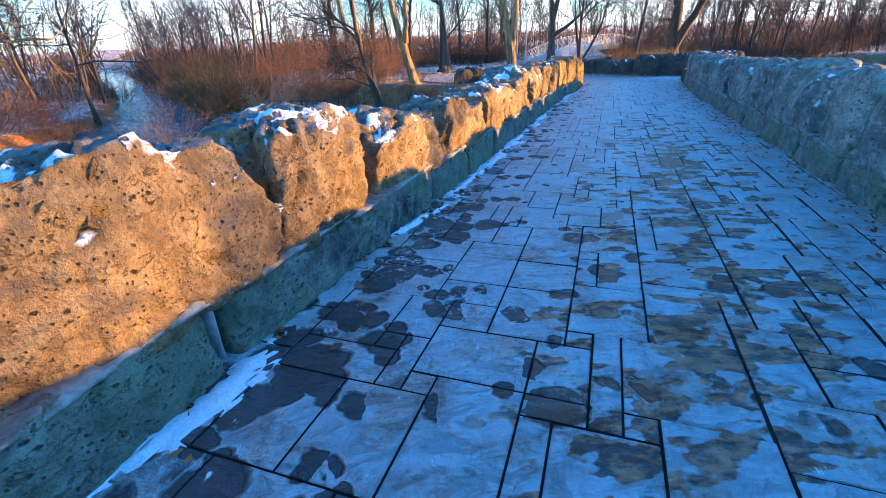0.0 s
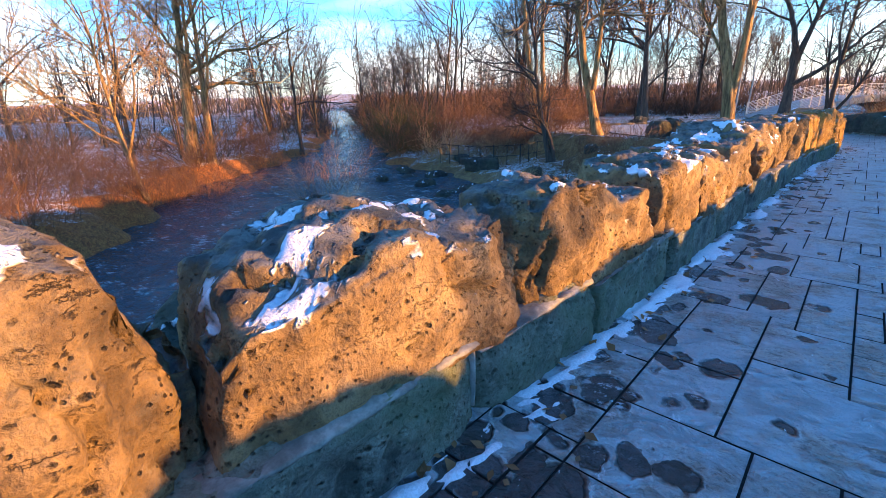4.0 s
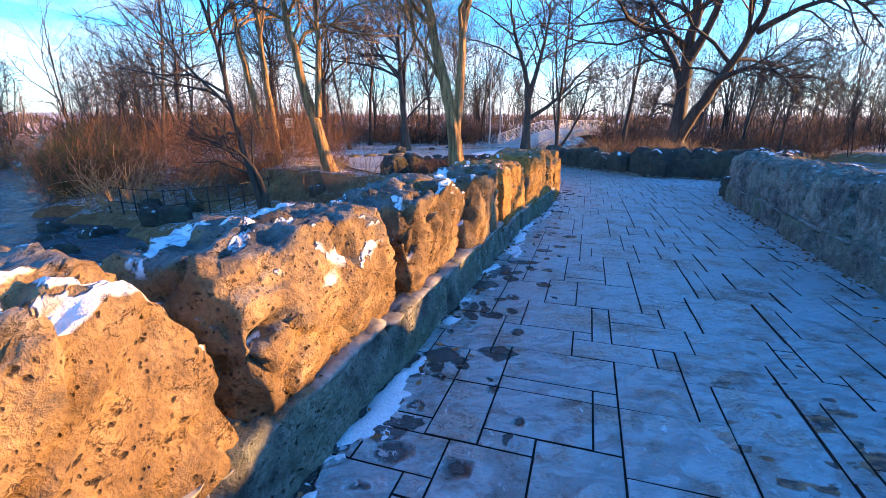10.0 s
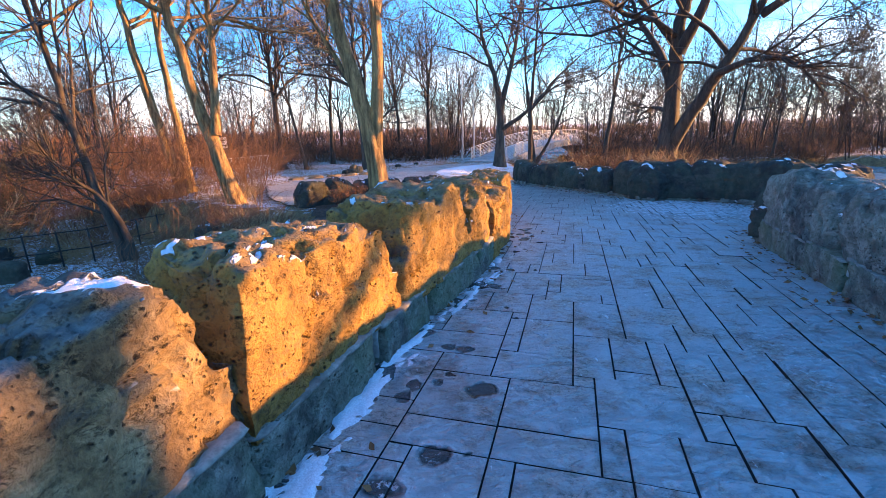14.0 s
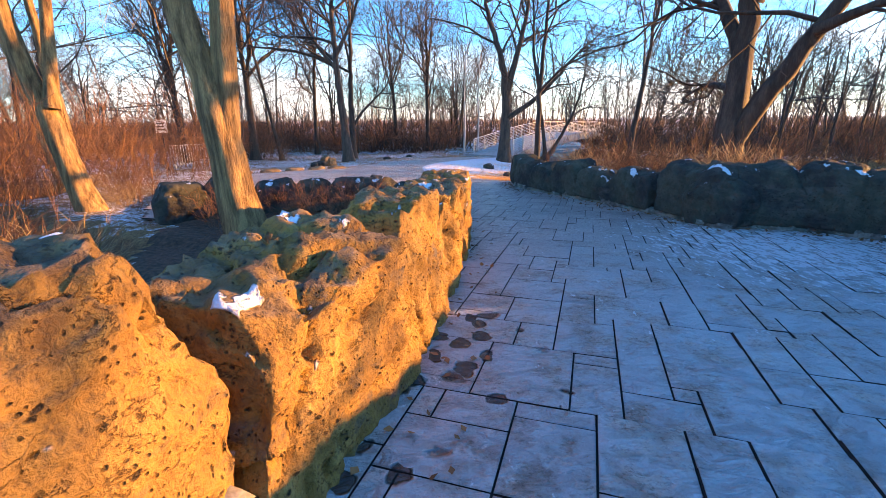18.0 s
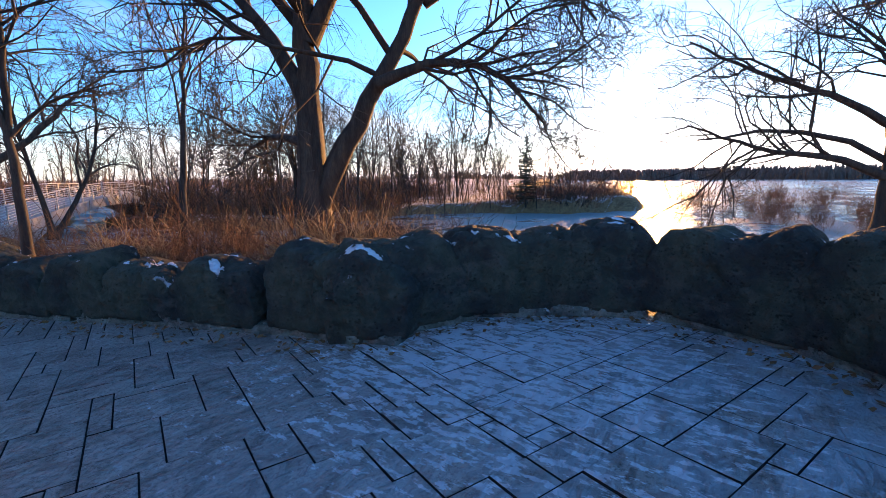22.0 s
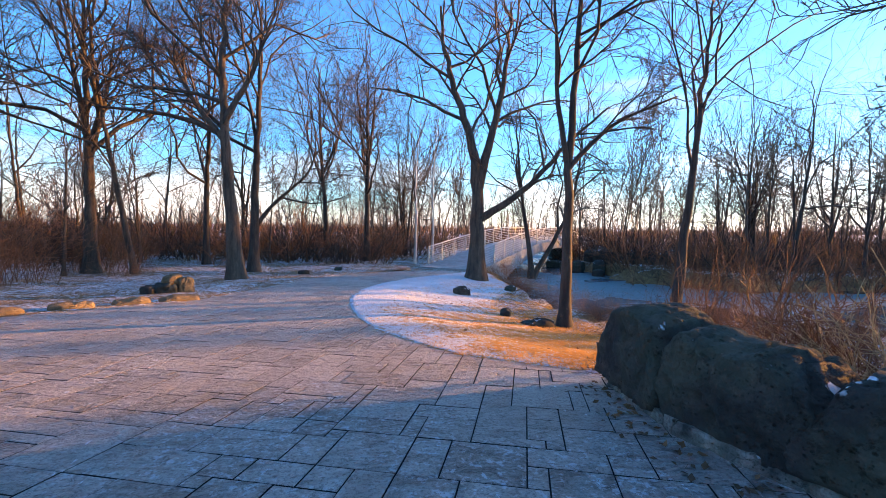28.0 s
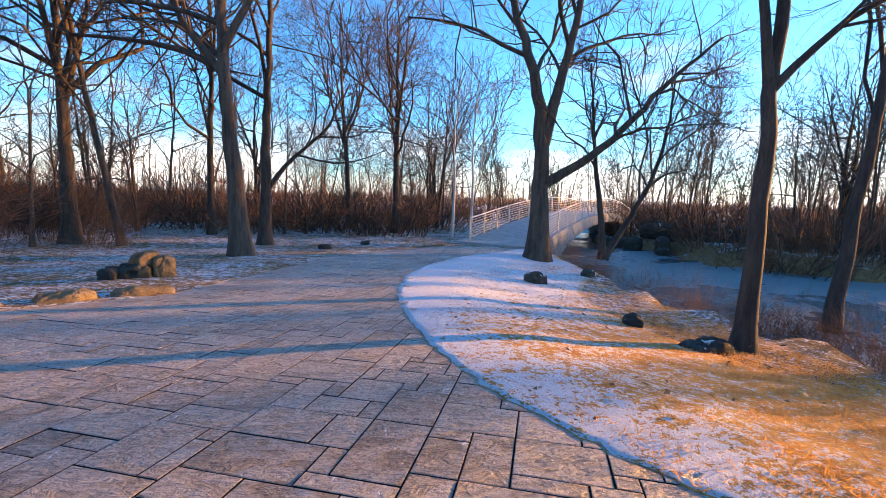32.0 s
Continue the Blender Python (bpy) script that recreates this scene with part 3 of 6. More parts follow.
def land_at(x, y):
    """Height of the ground sheet itself, between its grid points."""
    i = int(np.clip(np.searchsorted(gx[0], x) - 1, 0, nx - 2))
    j = int(np.clip(np.searchsorted(gy[:, 0], y) - 1, 0, ny - 2))
    a, b = (x - gx[0, i]) / (gx[0, i + 1] - gx[0, i]), (y - gy[j, 0]) / (gy[j + 1, 0] - gy[j, 0])
    return float((hz[j, i] * (1 - a) + hz[j, i + 1] * a) * (1 - b) + (hz[j + 1, i] * (1 - a) + hz[j + 1, i + 1] * a) * b)


put("water", mesh_of("water", [(-1400, -1400, WATER), (1400, -1400, WATER), (1400, 1400, WATER), (-1400, 1400, WATER)], [(0, 1, 2, 3)], water_mat), label="cold creek and pond water, partly iced over", kind="structure")

# the running creek, a rippled sheet over the still water
cx, cy = np.meshgrid(np.arange(-36, 0.1, 0.22), np.arange(-8, 62, 0.22))
flow = np.stack([cx.ravel() * 0.86 + cy.ravel() * 0.5, cy.ravel() * 0.86 - cx.ravel() * 0.5, np.zeros(cx.size)], 1)
swell = 0.1 * (0.5 - np.abs(grain(flow * (1.1, 0.6, 1)))) + 0.06 * grain(flow * (2.3, 1.2, 1) + 9) + 0.05 * (0.4 - np.abs(grain(flow * (0.5, 0.35, 1) + 5)))
wet_cell = (signed(cx, cy, CREEK) < 2.0)
ncx = cx.shape[1]
creek_faces = [(j * ncx + i, j * ncx + i + 1, (j + 1) * ncx + i + 1, (j + 1) * ncx + i) for j, i in np.argwhere(wet_cell[:-1, :-1])]
put("creek_water", mesh_of("creek_water", np.stack([cx.ravel(), cy.ravel(), WATER + 0.05 + swell], 1), creek_faces, water_mat), label="rippled dark creek water running past the wall", kind="structure")


# ---- boulders ----
def cube_grid(nx_, ny_, nz_):
    """A cube from -1 to 1 with so many cells a side: points and quads."""
    index, pts, quads = {}, [], []

    def vert(i, j, k):
        key = (i, j, k)
        if key not in index:
            index[key] = len(pts)
            pts.append((2 * i / nx_ - 1, 2 * j / ny_ - 1, 2 * k / nz_ - 1))
        return index[key]

    for i in range(nx_):
        for j in range(ny_):
            quads.append((vert(i, j, 0), vert(i, j + 1, 0), vert(i + 1, j + 1, 0), vert(i + 1, j, 0)))
            quads.append((vert(i, j, nz_), vert(i + 1, j, nz_), vert(i + 1, j + 1, nz_), vert(i, j + 1, nz_)))
    for i in range(nx_):
        for k in range(nz_):
            quads.append((vert(i, 0, k), vert(i + 1, 0, k), vert(i + 1, 0, k + 1), vert(i, 0, k + 1)))
            quads.append((vert(i, ny_, k), vert(i, ny_, k + 1), vert(i + 1, ny_, k + 1), vert(i + 1, ny_, k)))
    for j in range(ny_):
        for k in range(nz_):
            quads.append((vert(0, j, k), vert(0, j, k + 1), vert(0, j + 1, k + 1), vert(0, j + 1, k)))
            quads.append((vert(nx_, j, k), vert(nx_, j + 1, k), vert(nx_, j + 1, k + 1), vert(nx_, j, k + 1)))
    return np.array(pts), quads


GRIDS = {}


def boulder_mesh(name, length, depth, height, mat, seed, round_=0.5, rough=1.0, cell=0.06, notch=0.0):
    """An uneven, pitted block whose foot stands at z = 0, long in x. notch: how far its ends fall away."""
    key = tuple(max(3, int(round(v / cell))) for v in (length, depth, height))
    if key not in GRIDS:
        GRIDS[key] = cube_grid(*key)
    c, quads = GRIDS[key]
    x, y, z = c.T
    s = np.stack([x * np.sqrt(1 - y * y / 2 - z * z / 2 + y * y * z * z / 3), y * np.sqrt(1 - x * x / 2 - z * z / 2 + x * x * z * z / 3), z * np.sqrt(1 - x * x / 2 - y * y / 2 + x * x * y * y / 3)], 1)
    s *= 1.12
    top = np.clip(z * 0.5 + 0.5, 0, 1)
    q = c + (s - c) * (round_ * (0.1 + 0.9 * top * top))[:, None]
    half = np.array([length / 2, depth / 2, height / 2])
    p = q * half
    rng = np.random.RandomState(seed)
    off = rng.rand(3) * 90
    for k in range(int(18 * min(1.0, rough + 0.2))):
        way = rng.normal(0, 1, 3) * (1.0, 1.1, 0.9)
        way[2] = abs(way[2]) if k % 4 else way[2] * 0.3
        way /= np.linalg.norm(way)
        reach = (np.abs(way) * half).sum()
        cut = reach * (1 - (0.12 + 0.17 * rng.rand()) * min(1.0, rough))
        p = p - np.outer(np.maximum(0, p @ way - cut), way)
    if notch:
        reach_in = 0.5 if round_ > 0.5 else 0.34
        for end in (-1, 1):
            fall = notch * (0.5 + 0.9 * rng.rand())
            p[:, 2] -= height * fall * ease((end * p[:, 0] / half[0] - 1 + reach_in) / reach_in) * ease((top - 0.3) / 0.7)
        crest = np.stack([p[:, 0] * 1.7 + off[0], np.full(len(p), off[1]), np.full(len(p), 0.5)], 1)
        p[:, 2] += min(0.2, 0.6 * notch) * grain(crest) * top ** 2
    tilt = (rng.rand() - 0.5) * 0.2 * rough
    v = p + off
    warp = 0.12 * np.stack([grain(v * 2.7 + 11), grain(v * 2.7 + 37), grain(v * 2.7 + 71)], 1)
    v = v + warp
    d = 0.035 * grain(v * 2.0) + 0.032 * grain(v * 4.6) + 0.03 * (0.45 - np.abs(grain(v * 6.5)) * 1.6) + 0.024 * grain(v * (12, 12, 17)) + 0.016 * grain(v * 25)
    d -= 0.16 * np.maximum(0.0, grain(v * (9.0, 9.0, 6.5)) - 0.3)
    d -= 0.07 * np.maximum(0.0, 1 - np.abs(grain(v * (2.4, 2.4, 1.3) + 3)) / 0.045)
    n_ = q / np.linalg.norm(q, axis=1)[:, None]
    out = p + n_ * (d * rough)[:, None] * np.stack([np.full(len(p), 0.8), np.ones(len(p)), np.where(top > 0.5, 1.2, 0.2)], 1)
    out[:, 2] += height / 2 + top * top * tilt * p[:, 0]
    return mesh_of(name, out, quads, mat)


def stone_wall(line, gaps, side, tops, depth, mat, base_mat, base_h, label, group, seed, round_, cell=0.07, rough=1.0, over=0.13, notch=0.0):
    """Boulders along a line, with a course of base blocks beneath. side: +1 if the wall body lies to the left of the line's way."""
    rng = np.random.RandomState(seed)
    for i, (a, b) in enumerate(zip(gaps, gaps[1:])):
        mid, way, size = line.mean_way(a, b)
        out = np.array([-way[1], way[0]]) * side
        h = tops(a, b, rng)
        d = depth * (0.9 + 0.25 * rng.rand())
        centre = mid + out * (d / 2 + 0.03 * rng.rand())
        me = boulder_mesh("boulder", size + over, d, h - base_h + 0.03 + 0.1 * notch, mat, seed * 97 + i, round_, rough, cell, notch)
        put("boulder", me, None, label, "boulder", group, at=pose(centre[0], centre[1], gz(*centre) + base_h - 0.03 - (0.0 if base_h else 0.06), 0, 0, math.degrees(math.atan2(way[1], way[0]))))
    if base_h:
        s = gaps[0]
        k = 0
        while s < gaps[-1] - 0.2:
            e = min(gaps[-1], s + 0.7 + 0.9 * rng.rand())
            mid, way, size = line.mean_way(s, e)
            out = np.array([-way[1], way[0]]) * side
            centre = mid + out * (depth * 0.5 + (-0.015 if base_h > 0.2 else 0.03) + 0.02 * rng.rand())
            me = boulder_mesh("base_block", size + (0.01 if base_h > 0.2 else 0.12), depth, base_h + 0.1, base_mat, seed * 131 + k, 0.1, 0.55, max(0.04, cell))
            block = put("base_block", me, None, "mossy grey stone block at the foot of the wall", "stone block", group + " base", at=pose(centre[0], centre[1], gz(*centre) - 0.09, 0, 0, math.degrees(math.atan2(way[1], way[0]))))
            if base_h > 0.2 and e < gaps[-1] - 0.05:
                jm = boulder_mesh("mortar", base_h - 0.02, depth * 0.9, 0.02, concrete, seed + k, 0.3, 0.1, 0.08)
                put("mortar", jm, block, "pale mortar joint", at=pose(size / 2 + 0.015, side * 0.02, base_h / 2 + 0.09, 0, -90, 0))
            if base_h > 0.3:
                bed_me = boulder_mesh("mortar_bed", size, 0.16, 0.02, old_mortar, seed * 7 + k, 0.2, 0.3, 0.05)
                put("mortar_bed", bed_me, block, "pale mortar bed on the block", at=pose(0, side * (0.085 - depth / 2), base_h + 0.082))
            s, k = e, k + 1


def even_gaps(line, lo, hi, seed):
    rng = np.random.RandomState(seed)
    g = [0.0]
    while g[-1] < line.s[-1] - hi:
        g.append(g[-1] + lo + (hi - lo) * rng.rand())
    return g + [line.s[-1]]


left_gaps = [0.85, 2.4, 4.0, 5.5, 6.8, 8.0, 9.4, 10.6, 12.1, 13.6, 14.75, 15.85, 17.2, 18.75, 20.2, 21.8, 23.55, 25.2, 26.4, 27.85, 29.05, 30.45, 31.65, LEFT.s[-1]]
cut_at = [g for g in left_gaps if g > 26][0]
LONG = "boulders of the long parapet"
stone_wall(LEFT, [g for g in left_gaps if g >= cut_at], 1, lambda a, b, r: 1.0 + 0.1 * r.rand() - max(0, a - 26) * 0.03, 0.8, rock_tan_sunlit, rock_base, 0.0, "pitted limestone boulder coloured sunlit gold, standing on the paving edge", LONG, 12, 0.2, 0.034, 1.25, 0.12, 0.4)
stone_wall(LEFT, [g for g in left_gaps if g <= 21.8], 1, lambda a, b, r: np.interp(a, (0, 8.6, 9.8, 10.8, 12.3, 13.6, 15.6, 17, 30), (0.98, 1.12, 1.0, 0.82, 0.82, 0.89, 0.97, 1.03, 1.05)) + 0.08 * (r.rand() - 0.5), 0.8, rock_tan, rock_base, 0.38, "pitted tan limestone boulder with snow patches, on the parapet wall", LONG, 11, 0.16, 0.034, 1.1, 0.12, 0.42)
stone_wall(LEFT, [g for g in left_gaps if 21.8 <= g <= cut_at], 1, lambda a, b, r: np.interp(a, (0, 8.6, 9.8, 10.8, 12.3, 13.6, 15.6, 17, 30), (0.98, 1.12, 1.0, 0.82, 0.82, 0.89, 0.97, 1.03, 1.05)) + 0.08 * (r.rand() - 0.5), 0.8, rock_tan_sunlit, rock_base, 0.32, "pitted limestone boulder coloured sunlit gold, on the low parapet base", LONG, 13, 0.16, 0.034, 1.1, 0.12, 0.42)
stone_wall(RIGHT, even_gaps(RIGHT, 1.0, 1.7, 4), -1, lambda a, b, r: 1.0 + 0.1 * r.rand(), 0.85, rock_grey, rock_base, 0.34, "grey weathered limestone boulder in shade on the parapet wall", "boulders of the shaded parapet", 23, 0.55, 0.045, 1.0, 0.06, 0.15)
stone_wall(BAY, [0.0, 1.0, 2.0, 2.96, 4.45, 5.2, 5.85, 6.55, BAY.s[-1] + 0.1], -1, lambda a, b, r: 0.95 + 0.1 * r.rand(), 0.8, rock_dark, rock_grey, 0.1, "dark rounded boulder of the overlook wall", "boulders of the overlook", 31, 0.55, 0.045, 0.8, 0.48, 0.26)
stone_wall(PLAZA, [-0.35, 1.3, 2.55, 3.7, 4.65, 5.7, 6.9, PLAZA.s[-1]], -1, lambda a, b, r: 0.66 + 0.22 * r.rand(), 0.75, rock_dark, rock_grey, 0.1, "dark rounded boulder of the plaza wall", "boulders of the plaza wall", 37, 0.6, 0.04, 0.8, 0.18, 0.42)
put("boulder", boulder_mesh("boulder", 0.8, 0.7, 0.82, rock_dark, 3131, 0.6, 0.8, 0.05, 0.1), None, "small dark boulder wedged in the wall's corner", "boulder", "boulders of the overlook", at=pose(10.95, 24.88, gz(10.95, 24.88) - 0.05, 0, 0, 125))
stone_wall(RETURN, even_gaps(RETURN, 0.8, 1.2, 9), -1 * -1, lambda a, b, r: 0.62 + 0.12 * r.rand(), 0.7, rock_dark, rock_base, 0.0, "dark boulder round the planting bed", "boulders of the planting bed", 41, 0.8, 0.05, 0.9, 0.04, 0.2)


# ---- trees ----
def frames_along(p):
    t = np.empty_like(p)
    t[1:-1], t[0], t[-1] = p[2:] - p[:-2], p[1] - p[0], p[-1] - p[-2]
    ref = (0.0, 0.0, 1.0) if abs(t[0][2]) < 0.9 * math.sqrt(t[0] @ t[0]) else (1.0, 0.0, 0.0)
    u = np.stack([t[:, 1] * ref[2] - t[:, 2] * ref[1], t[:, 2] * ref[0] - t[:, 0] * ref[2], t[:, 0] * ref[1] - t[:, 1] * ref[0]], 1)
    u /= np.sqrt((u * u).sum(1))[:, None] + 1e-9
    v = np.stack([t[:, 1] * u[:, 2] - t[:, 2] * u[:, 1], t[:, 2] * u[:, 0] - t[:, 0] * u[:, 2], t[:, 0] * u[:, 1] - t[:, 1] * u[:, 0]], 1)
    return u, v / (np.sqrt((v * v).sum(1))[:, None] + 1e-9)


def tube(verts, faces, p, r, sides, flare=0.0, ribs=0.0, seed=0):
    u, v = frames_along(p)
    a = np.arange(sides) * 2 * np.pi / sides
    base = len(verts)
    for i in range(len(p)):
        rr = np.full(sides, r[i])
        if ribs:
            rr = rr * (1 + ribs * np.sin(a * 5 + seed + i * 0.25) + ribs * 0.6 * np.sin(a * 9 + 2 * seed - i * 0.3))
        verts.extend((p[i] + rr[:, None] * (np.cos(a)[:, None] * u[i] + np.sin(a)[:, None] * v[i])).tolist())
    for i in range(len(p) - 1):
        for k in range(sides):
            faces.append((base + i * sides + k, base + i * sides + (k + 1) % sides, base + (i + 1) * sides + (k + 1) % sides, base + (i + 1) * sides + k))
    if sides > 3:
        faces.append(tuple(base + (len(p) - 1) * sides + k for k in range(sides)))


def limb(rng, start, way, length, wob, lift, n):
    p, d = [np.array(start, float)], np.array(way, float)
    d /= np.linalg.norm(d)
    for _ in range(n):
        d = d + rng.normal(0, wob * 1.3, 3) + np.array([0, 0, lift])
        d /= np.linalg.norm(d)
        p.append(p[-1] + d * length / n)
    return np.array(p)


def sprout(rng, verts, faces, p, r, level, deepest, dens, spread, droop=0.0, first=0.25):
    """Side shoots of a limb, and theirs."""
    length = np.linalg.norm(np.diff(p, axis=0), axis=1).sum()
    count = max(2, int(dens[min(level, len(dens) - 1)] * (0.75 + 0.5 * rng.rand())))
    for c in range(count):
        f = first + (1 - first) * (c + rng.rand()) / count
        f = min(f, 0.99)
        k = f * (len(p) - 1)
        i = int(k)
        at = p[i] + (p[min(i + 1, len(p) - 1)] - p[i]) * (k - i)
        way = p[min(i + 1, len(p) - 1)] - p[i]
        way = way / (np.linalg.norm(way) + 1e-9)
        g = rng.normal(0, 1, 3)
        side = np.array([way[1] * g[2] - way[2] * g[1], way[2] * g[0] - way[0] * g[2], way[0] * g[1] - way[1] * g[0]])
        side /= math.sqrt(side @ side) + 1e-9
        ang = spread * (0.7 + 0.6 * rng.rand())
        w = way * math.cos(ang) + side * math.sin(ang)
        ln = length * (0.70 - 0.36 * f) * (0.7 + 0.6 * rng.rand())
        rr = max(0.006, min(r[i] * 0.6, 0.007 + ln * 0.015))
        n = 5 if level < 1 else (3 if level < 2 else 2)
        q = limb(rng, at, w, ln, 0.2, 0.05 - droop, n)
        qr = np.linspace(rr, max(0.005, rr * 0.35), n + 1)
        tube(verts, faces, q, qr, 4 if level < 1 else 3)
        if level < deepest:
            sprout(rng, verts, faces, q, qr, level + 1, deepest, dens, spread, droop)


def tree_thing(name, seed, limbs, mat, label, dens=(7, 6, 5), deepest=3, spread=0.75, sides=12, category="tree", group="", droop=0.0, twig_mat=None, ribs=0.06):
    """limbs: the main stems as (points, radius below, radius above, first shoot); the foot at the origin."""
    rng = np.random.RandomState(seed)
    tv, tf, cv, cf = [], [], [], []
    for pts, r0, r1, first in limbs:
        pts = np.array(pts, float)
        s = np.r_[0, np.cumsum(np.linalg.norm(np.diff(pts, axis=0), axis=1))]
        n = max(8, int(s[-1] / 0.45))
        k = np.linspace(0, s[-1], n)
        p = np.stack([np.interp(k, s, pts[:, a]) for a in range(3)], 1)
        for _ in range(3):
            p[1:-1] = (p[:-2] + 2 * p[1:-1] + p[2:]) / 4
        p[1:] += rng.normal(0, 0.02 + 0.12 * r0, (n - 1, 3)) * np.linspace(0.2, 1, n - 1)[:, None]
        r = r0 + (r1 - r0) * (np.linspace(0, 1, n) ** 0.8)
        if pts[0][2] <= 0.01:
            r = r * (1 + 0.55 * np.exp(-np.linspace(0, s[-1], n) / (2.2 * r0)))
        tube(tv, tf, p, r, sides if r0 > 0.12 else 8, 0, ribs, seed)
        if first < 1:
            sprout(rng, cv, cf, p, r, 0, deepest, dens, spread, droop, first)
    root = tagged(new(name), label, category, group)
    put("trunk", mesh_of("trunk", tv, tf, mat), root)
    if cv:
        put("crown", mesh_of("crown", cv, cf, twig_mat or mat), root)
    return root


def wild_limbs(rng, height, r, kind):
    """Stems of an ordinary bare woodland tree."""
    out = []
    for k in range(1 + kind):
        a = rng.rand() * 6.28
        lean = np.array([math.cos(a), math.sin(a)]) * height * (0.05 + 0.16 * rng.rand() * (k > 0))
        h = height * (1.0 if k == 0 else 0.6 + 0.3 * rng.rand())
        bow = rng.normal(0, 0.035 * height, 2)
        z0 = 0.0 if rng.rand() < 0.5 or k == 0 else height * (0.15 + 0.2 * rng.rand())
        f = z0 / height
        base = np.array([0.0, 0.0, z0]) if k == 0 else np.array([*(first_lean * f * 0.8), z0])
        if k == 0:
            first_lean = lean
        pts = [tuple(base), (base[0] + bow[0] * 0.6 + lean[0] * 0.3, base[1] + bow[1] * 0.6 + lean[1] * 0.3, z0 + (h - z0) * 0.35), (base[0] + bow[0] + lean[0] * 0.65, base[1] + bow[1] + lean[1] * 0.65, z0 + (h - z0) * 0.68), (base[0] + lean[0], base[1] + lean[1], h)]
        out.append((pts, r * (1.0 if k == 0 else 0.6), 0.015, 0.22 + 0.15 * rng.rand()))
    return out


def stand(root, x, y, turn=0.0, scale=1.0, sink=0.1, z=None):
    root.matrix_basis = pose(x, y, (land_at(x, y) if z is None else z) - sink, 0, 0, turn) @ Matrix.Scale(scale, 4)
    return root


# trees near the walk, each with its own shape
t3 = tree_thing("tree", 3, [
    ([(0, 0, 0), (-0.06, 0, 0.9), (-0.14, 0, 1.7), (-0.32, 0, 2.6), (-0.56, 0, 3.5), (-1.0, 0.1, 5.5), (-1.3, 0, 9.0)], 0.25, 0.05, 0.5),
    ([(-0.12, 0, 1.6), (-0.05, 0.02, 2.2), (0.03, 0.05, 3.5), (0.1, 0, 5.5), (0.4, 0.2, 9.5)], 0.165, 0.04, 0.35),
    ([(-0.4, 0, 2.9), (-0.75, 0.05, 3.5), (-1.2, 0.2, 4.3), (-2.0, 0.3, 5.8)], 0.07, 0.02, 0.3),
    ([(0.08, 0, 4.6), (0.5, 0.8, 6.5), (0.8, 1.4, 9)], 0.1, 0.03, 0.3),
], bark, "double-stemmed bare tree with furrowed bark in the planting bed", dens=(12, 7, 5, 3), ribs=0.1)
stand(t3, 3.7, 23.4, z=gz(3.7, 23.4) - 0.1)
def aside(pairs, back=0.0):
    """Points by how far they lie to the east-south-east of a trunk, and how high."""
    return [(0.545 * r_ + 0.839 * back * abs(r_), -0.839 * r_ + 0.545 * back * abs(r_), h_) for r_, h_ in pairs]


t4 = tree_thing("tree", 4, [
    (aside(((0, 0), (0.02, 1.5), (-0.05, 3.0), (-0.02, 5.0), (0.1, 7.0), (-0.3, 11))), 0.36, 0.07, 0.42),
    (aside(((0.1, 1.5), (0.5, 2.4), (1.35, 3.7), (2.2, 5.2), (2.7, 6.6), (2.9, 9.0))), 0.25, 0.05, 0.3),
    (aside(((-0.05, 3.6), (-0.6, 4.7), (-1.2, 5.5), (-2.0, 6.2), (-2.9, 7.8)), 0.3), 0.2, 0.04, 0.2),
    (aside(((-0.05, 2.7), (-0.9, 3.1), (-1.7, 3.0), (-2.4, 2.7)), 0.8), 0.12, 0.03, 0.3),
    (aside(((1.5, 3.9), (2.7, 4.4), (3.7, 4.2), (4.4, 3.6), (4.7, 3.0)), -0.2), 0.13, 0.02, 0.2),
    (aside(((2.4, 5.6), (3.6, 6.3), (4.9, 6.6), (5.7, 6.0), (6.1, 5.3)), 0.1), 0.14, 0.02, 0.2),
    (aside(((0.05, 4.8), (0.9, 6.4), (1.3, 8.6), (1.4, 11))), 0.2, 0.03, 0.3),
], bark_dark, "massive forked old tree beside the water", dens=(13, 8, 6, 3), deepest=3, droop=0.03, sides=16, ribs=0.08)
stand(t4, 13.95, 29.35)
t8 = tree_thing("tree", 8, [
    ([(0, 0, 0), (0.05, 0, 1.5), (0, 0, 3.6), (0.1, 0.2, 6), (0.2, 0.3, 10)], 0.45, 0.06, 0.35),
    ([(0, 0, 3.2), (-0.6, 1.3, 3.9), (-1.6, 3.2, 4.1), (-2.4, 5.0, 4.9)], 0.14, 0.03, 0.25),
    ([(0, 0, 4.6), (-0.6, 1.5, 5.6), (-1.4, 3.4, 6.3), (-2.0, 5.2, 7.4)], 0.13, 0.03, 0.25),
], bark_dark, "bare tree with wide low boughs at the pond's edge", dens=(12, 8, 5, 3), droop=0.04)
stand(t8, 25.6, 18.4, z=-2.7)
t7 = tree_thing("tree", 7, [
    ([(0, 0, 0), (0.02, 0, 2.0), (0.05, 0.1, 4.6), (-0.3, 0, 6.6), (-1.4, 0.2, 9.5), (-1.8, 0.3, 12.5)], 0.4, 0.05, 0.5),
    ([(0.05, 0.1, 4.4), (0.5, 0.2, 6.2), (1.2, 0.3, 8.8), (1.6, 0.2, 13)], 0.26, 0.04, 0.25),
    ([(0.03, 0, 2.9), (1.0, -0.4, 3.5), (2.4, -0.9, 4.6), (4.0, -1.2, 6.6), (5.6, -1.5, 8.0)], 0.2, 0.04, 0.3),
], bark_grey, "tall bare tree with a long low limb by the footbridge", dens=(12, 7, 5, 3))
stand(t7, 11.14, 48.13)
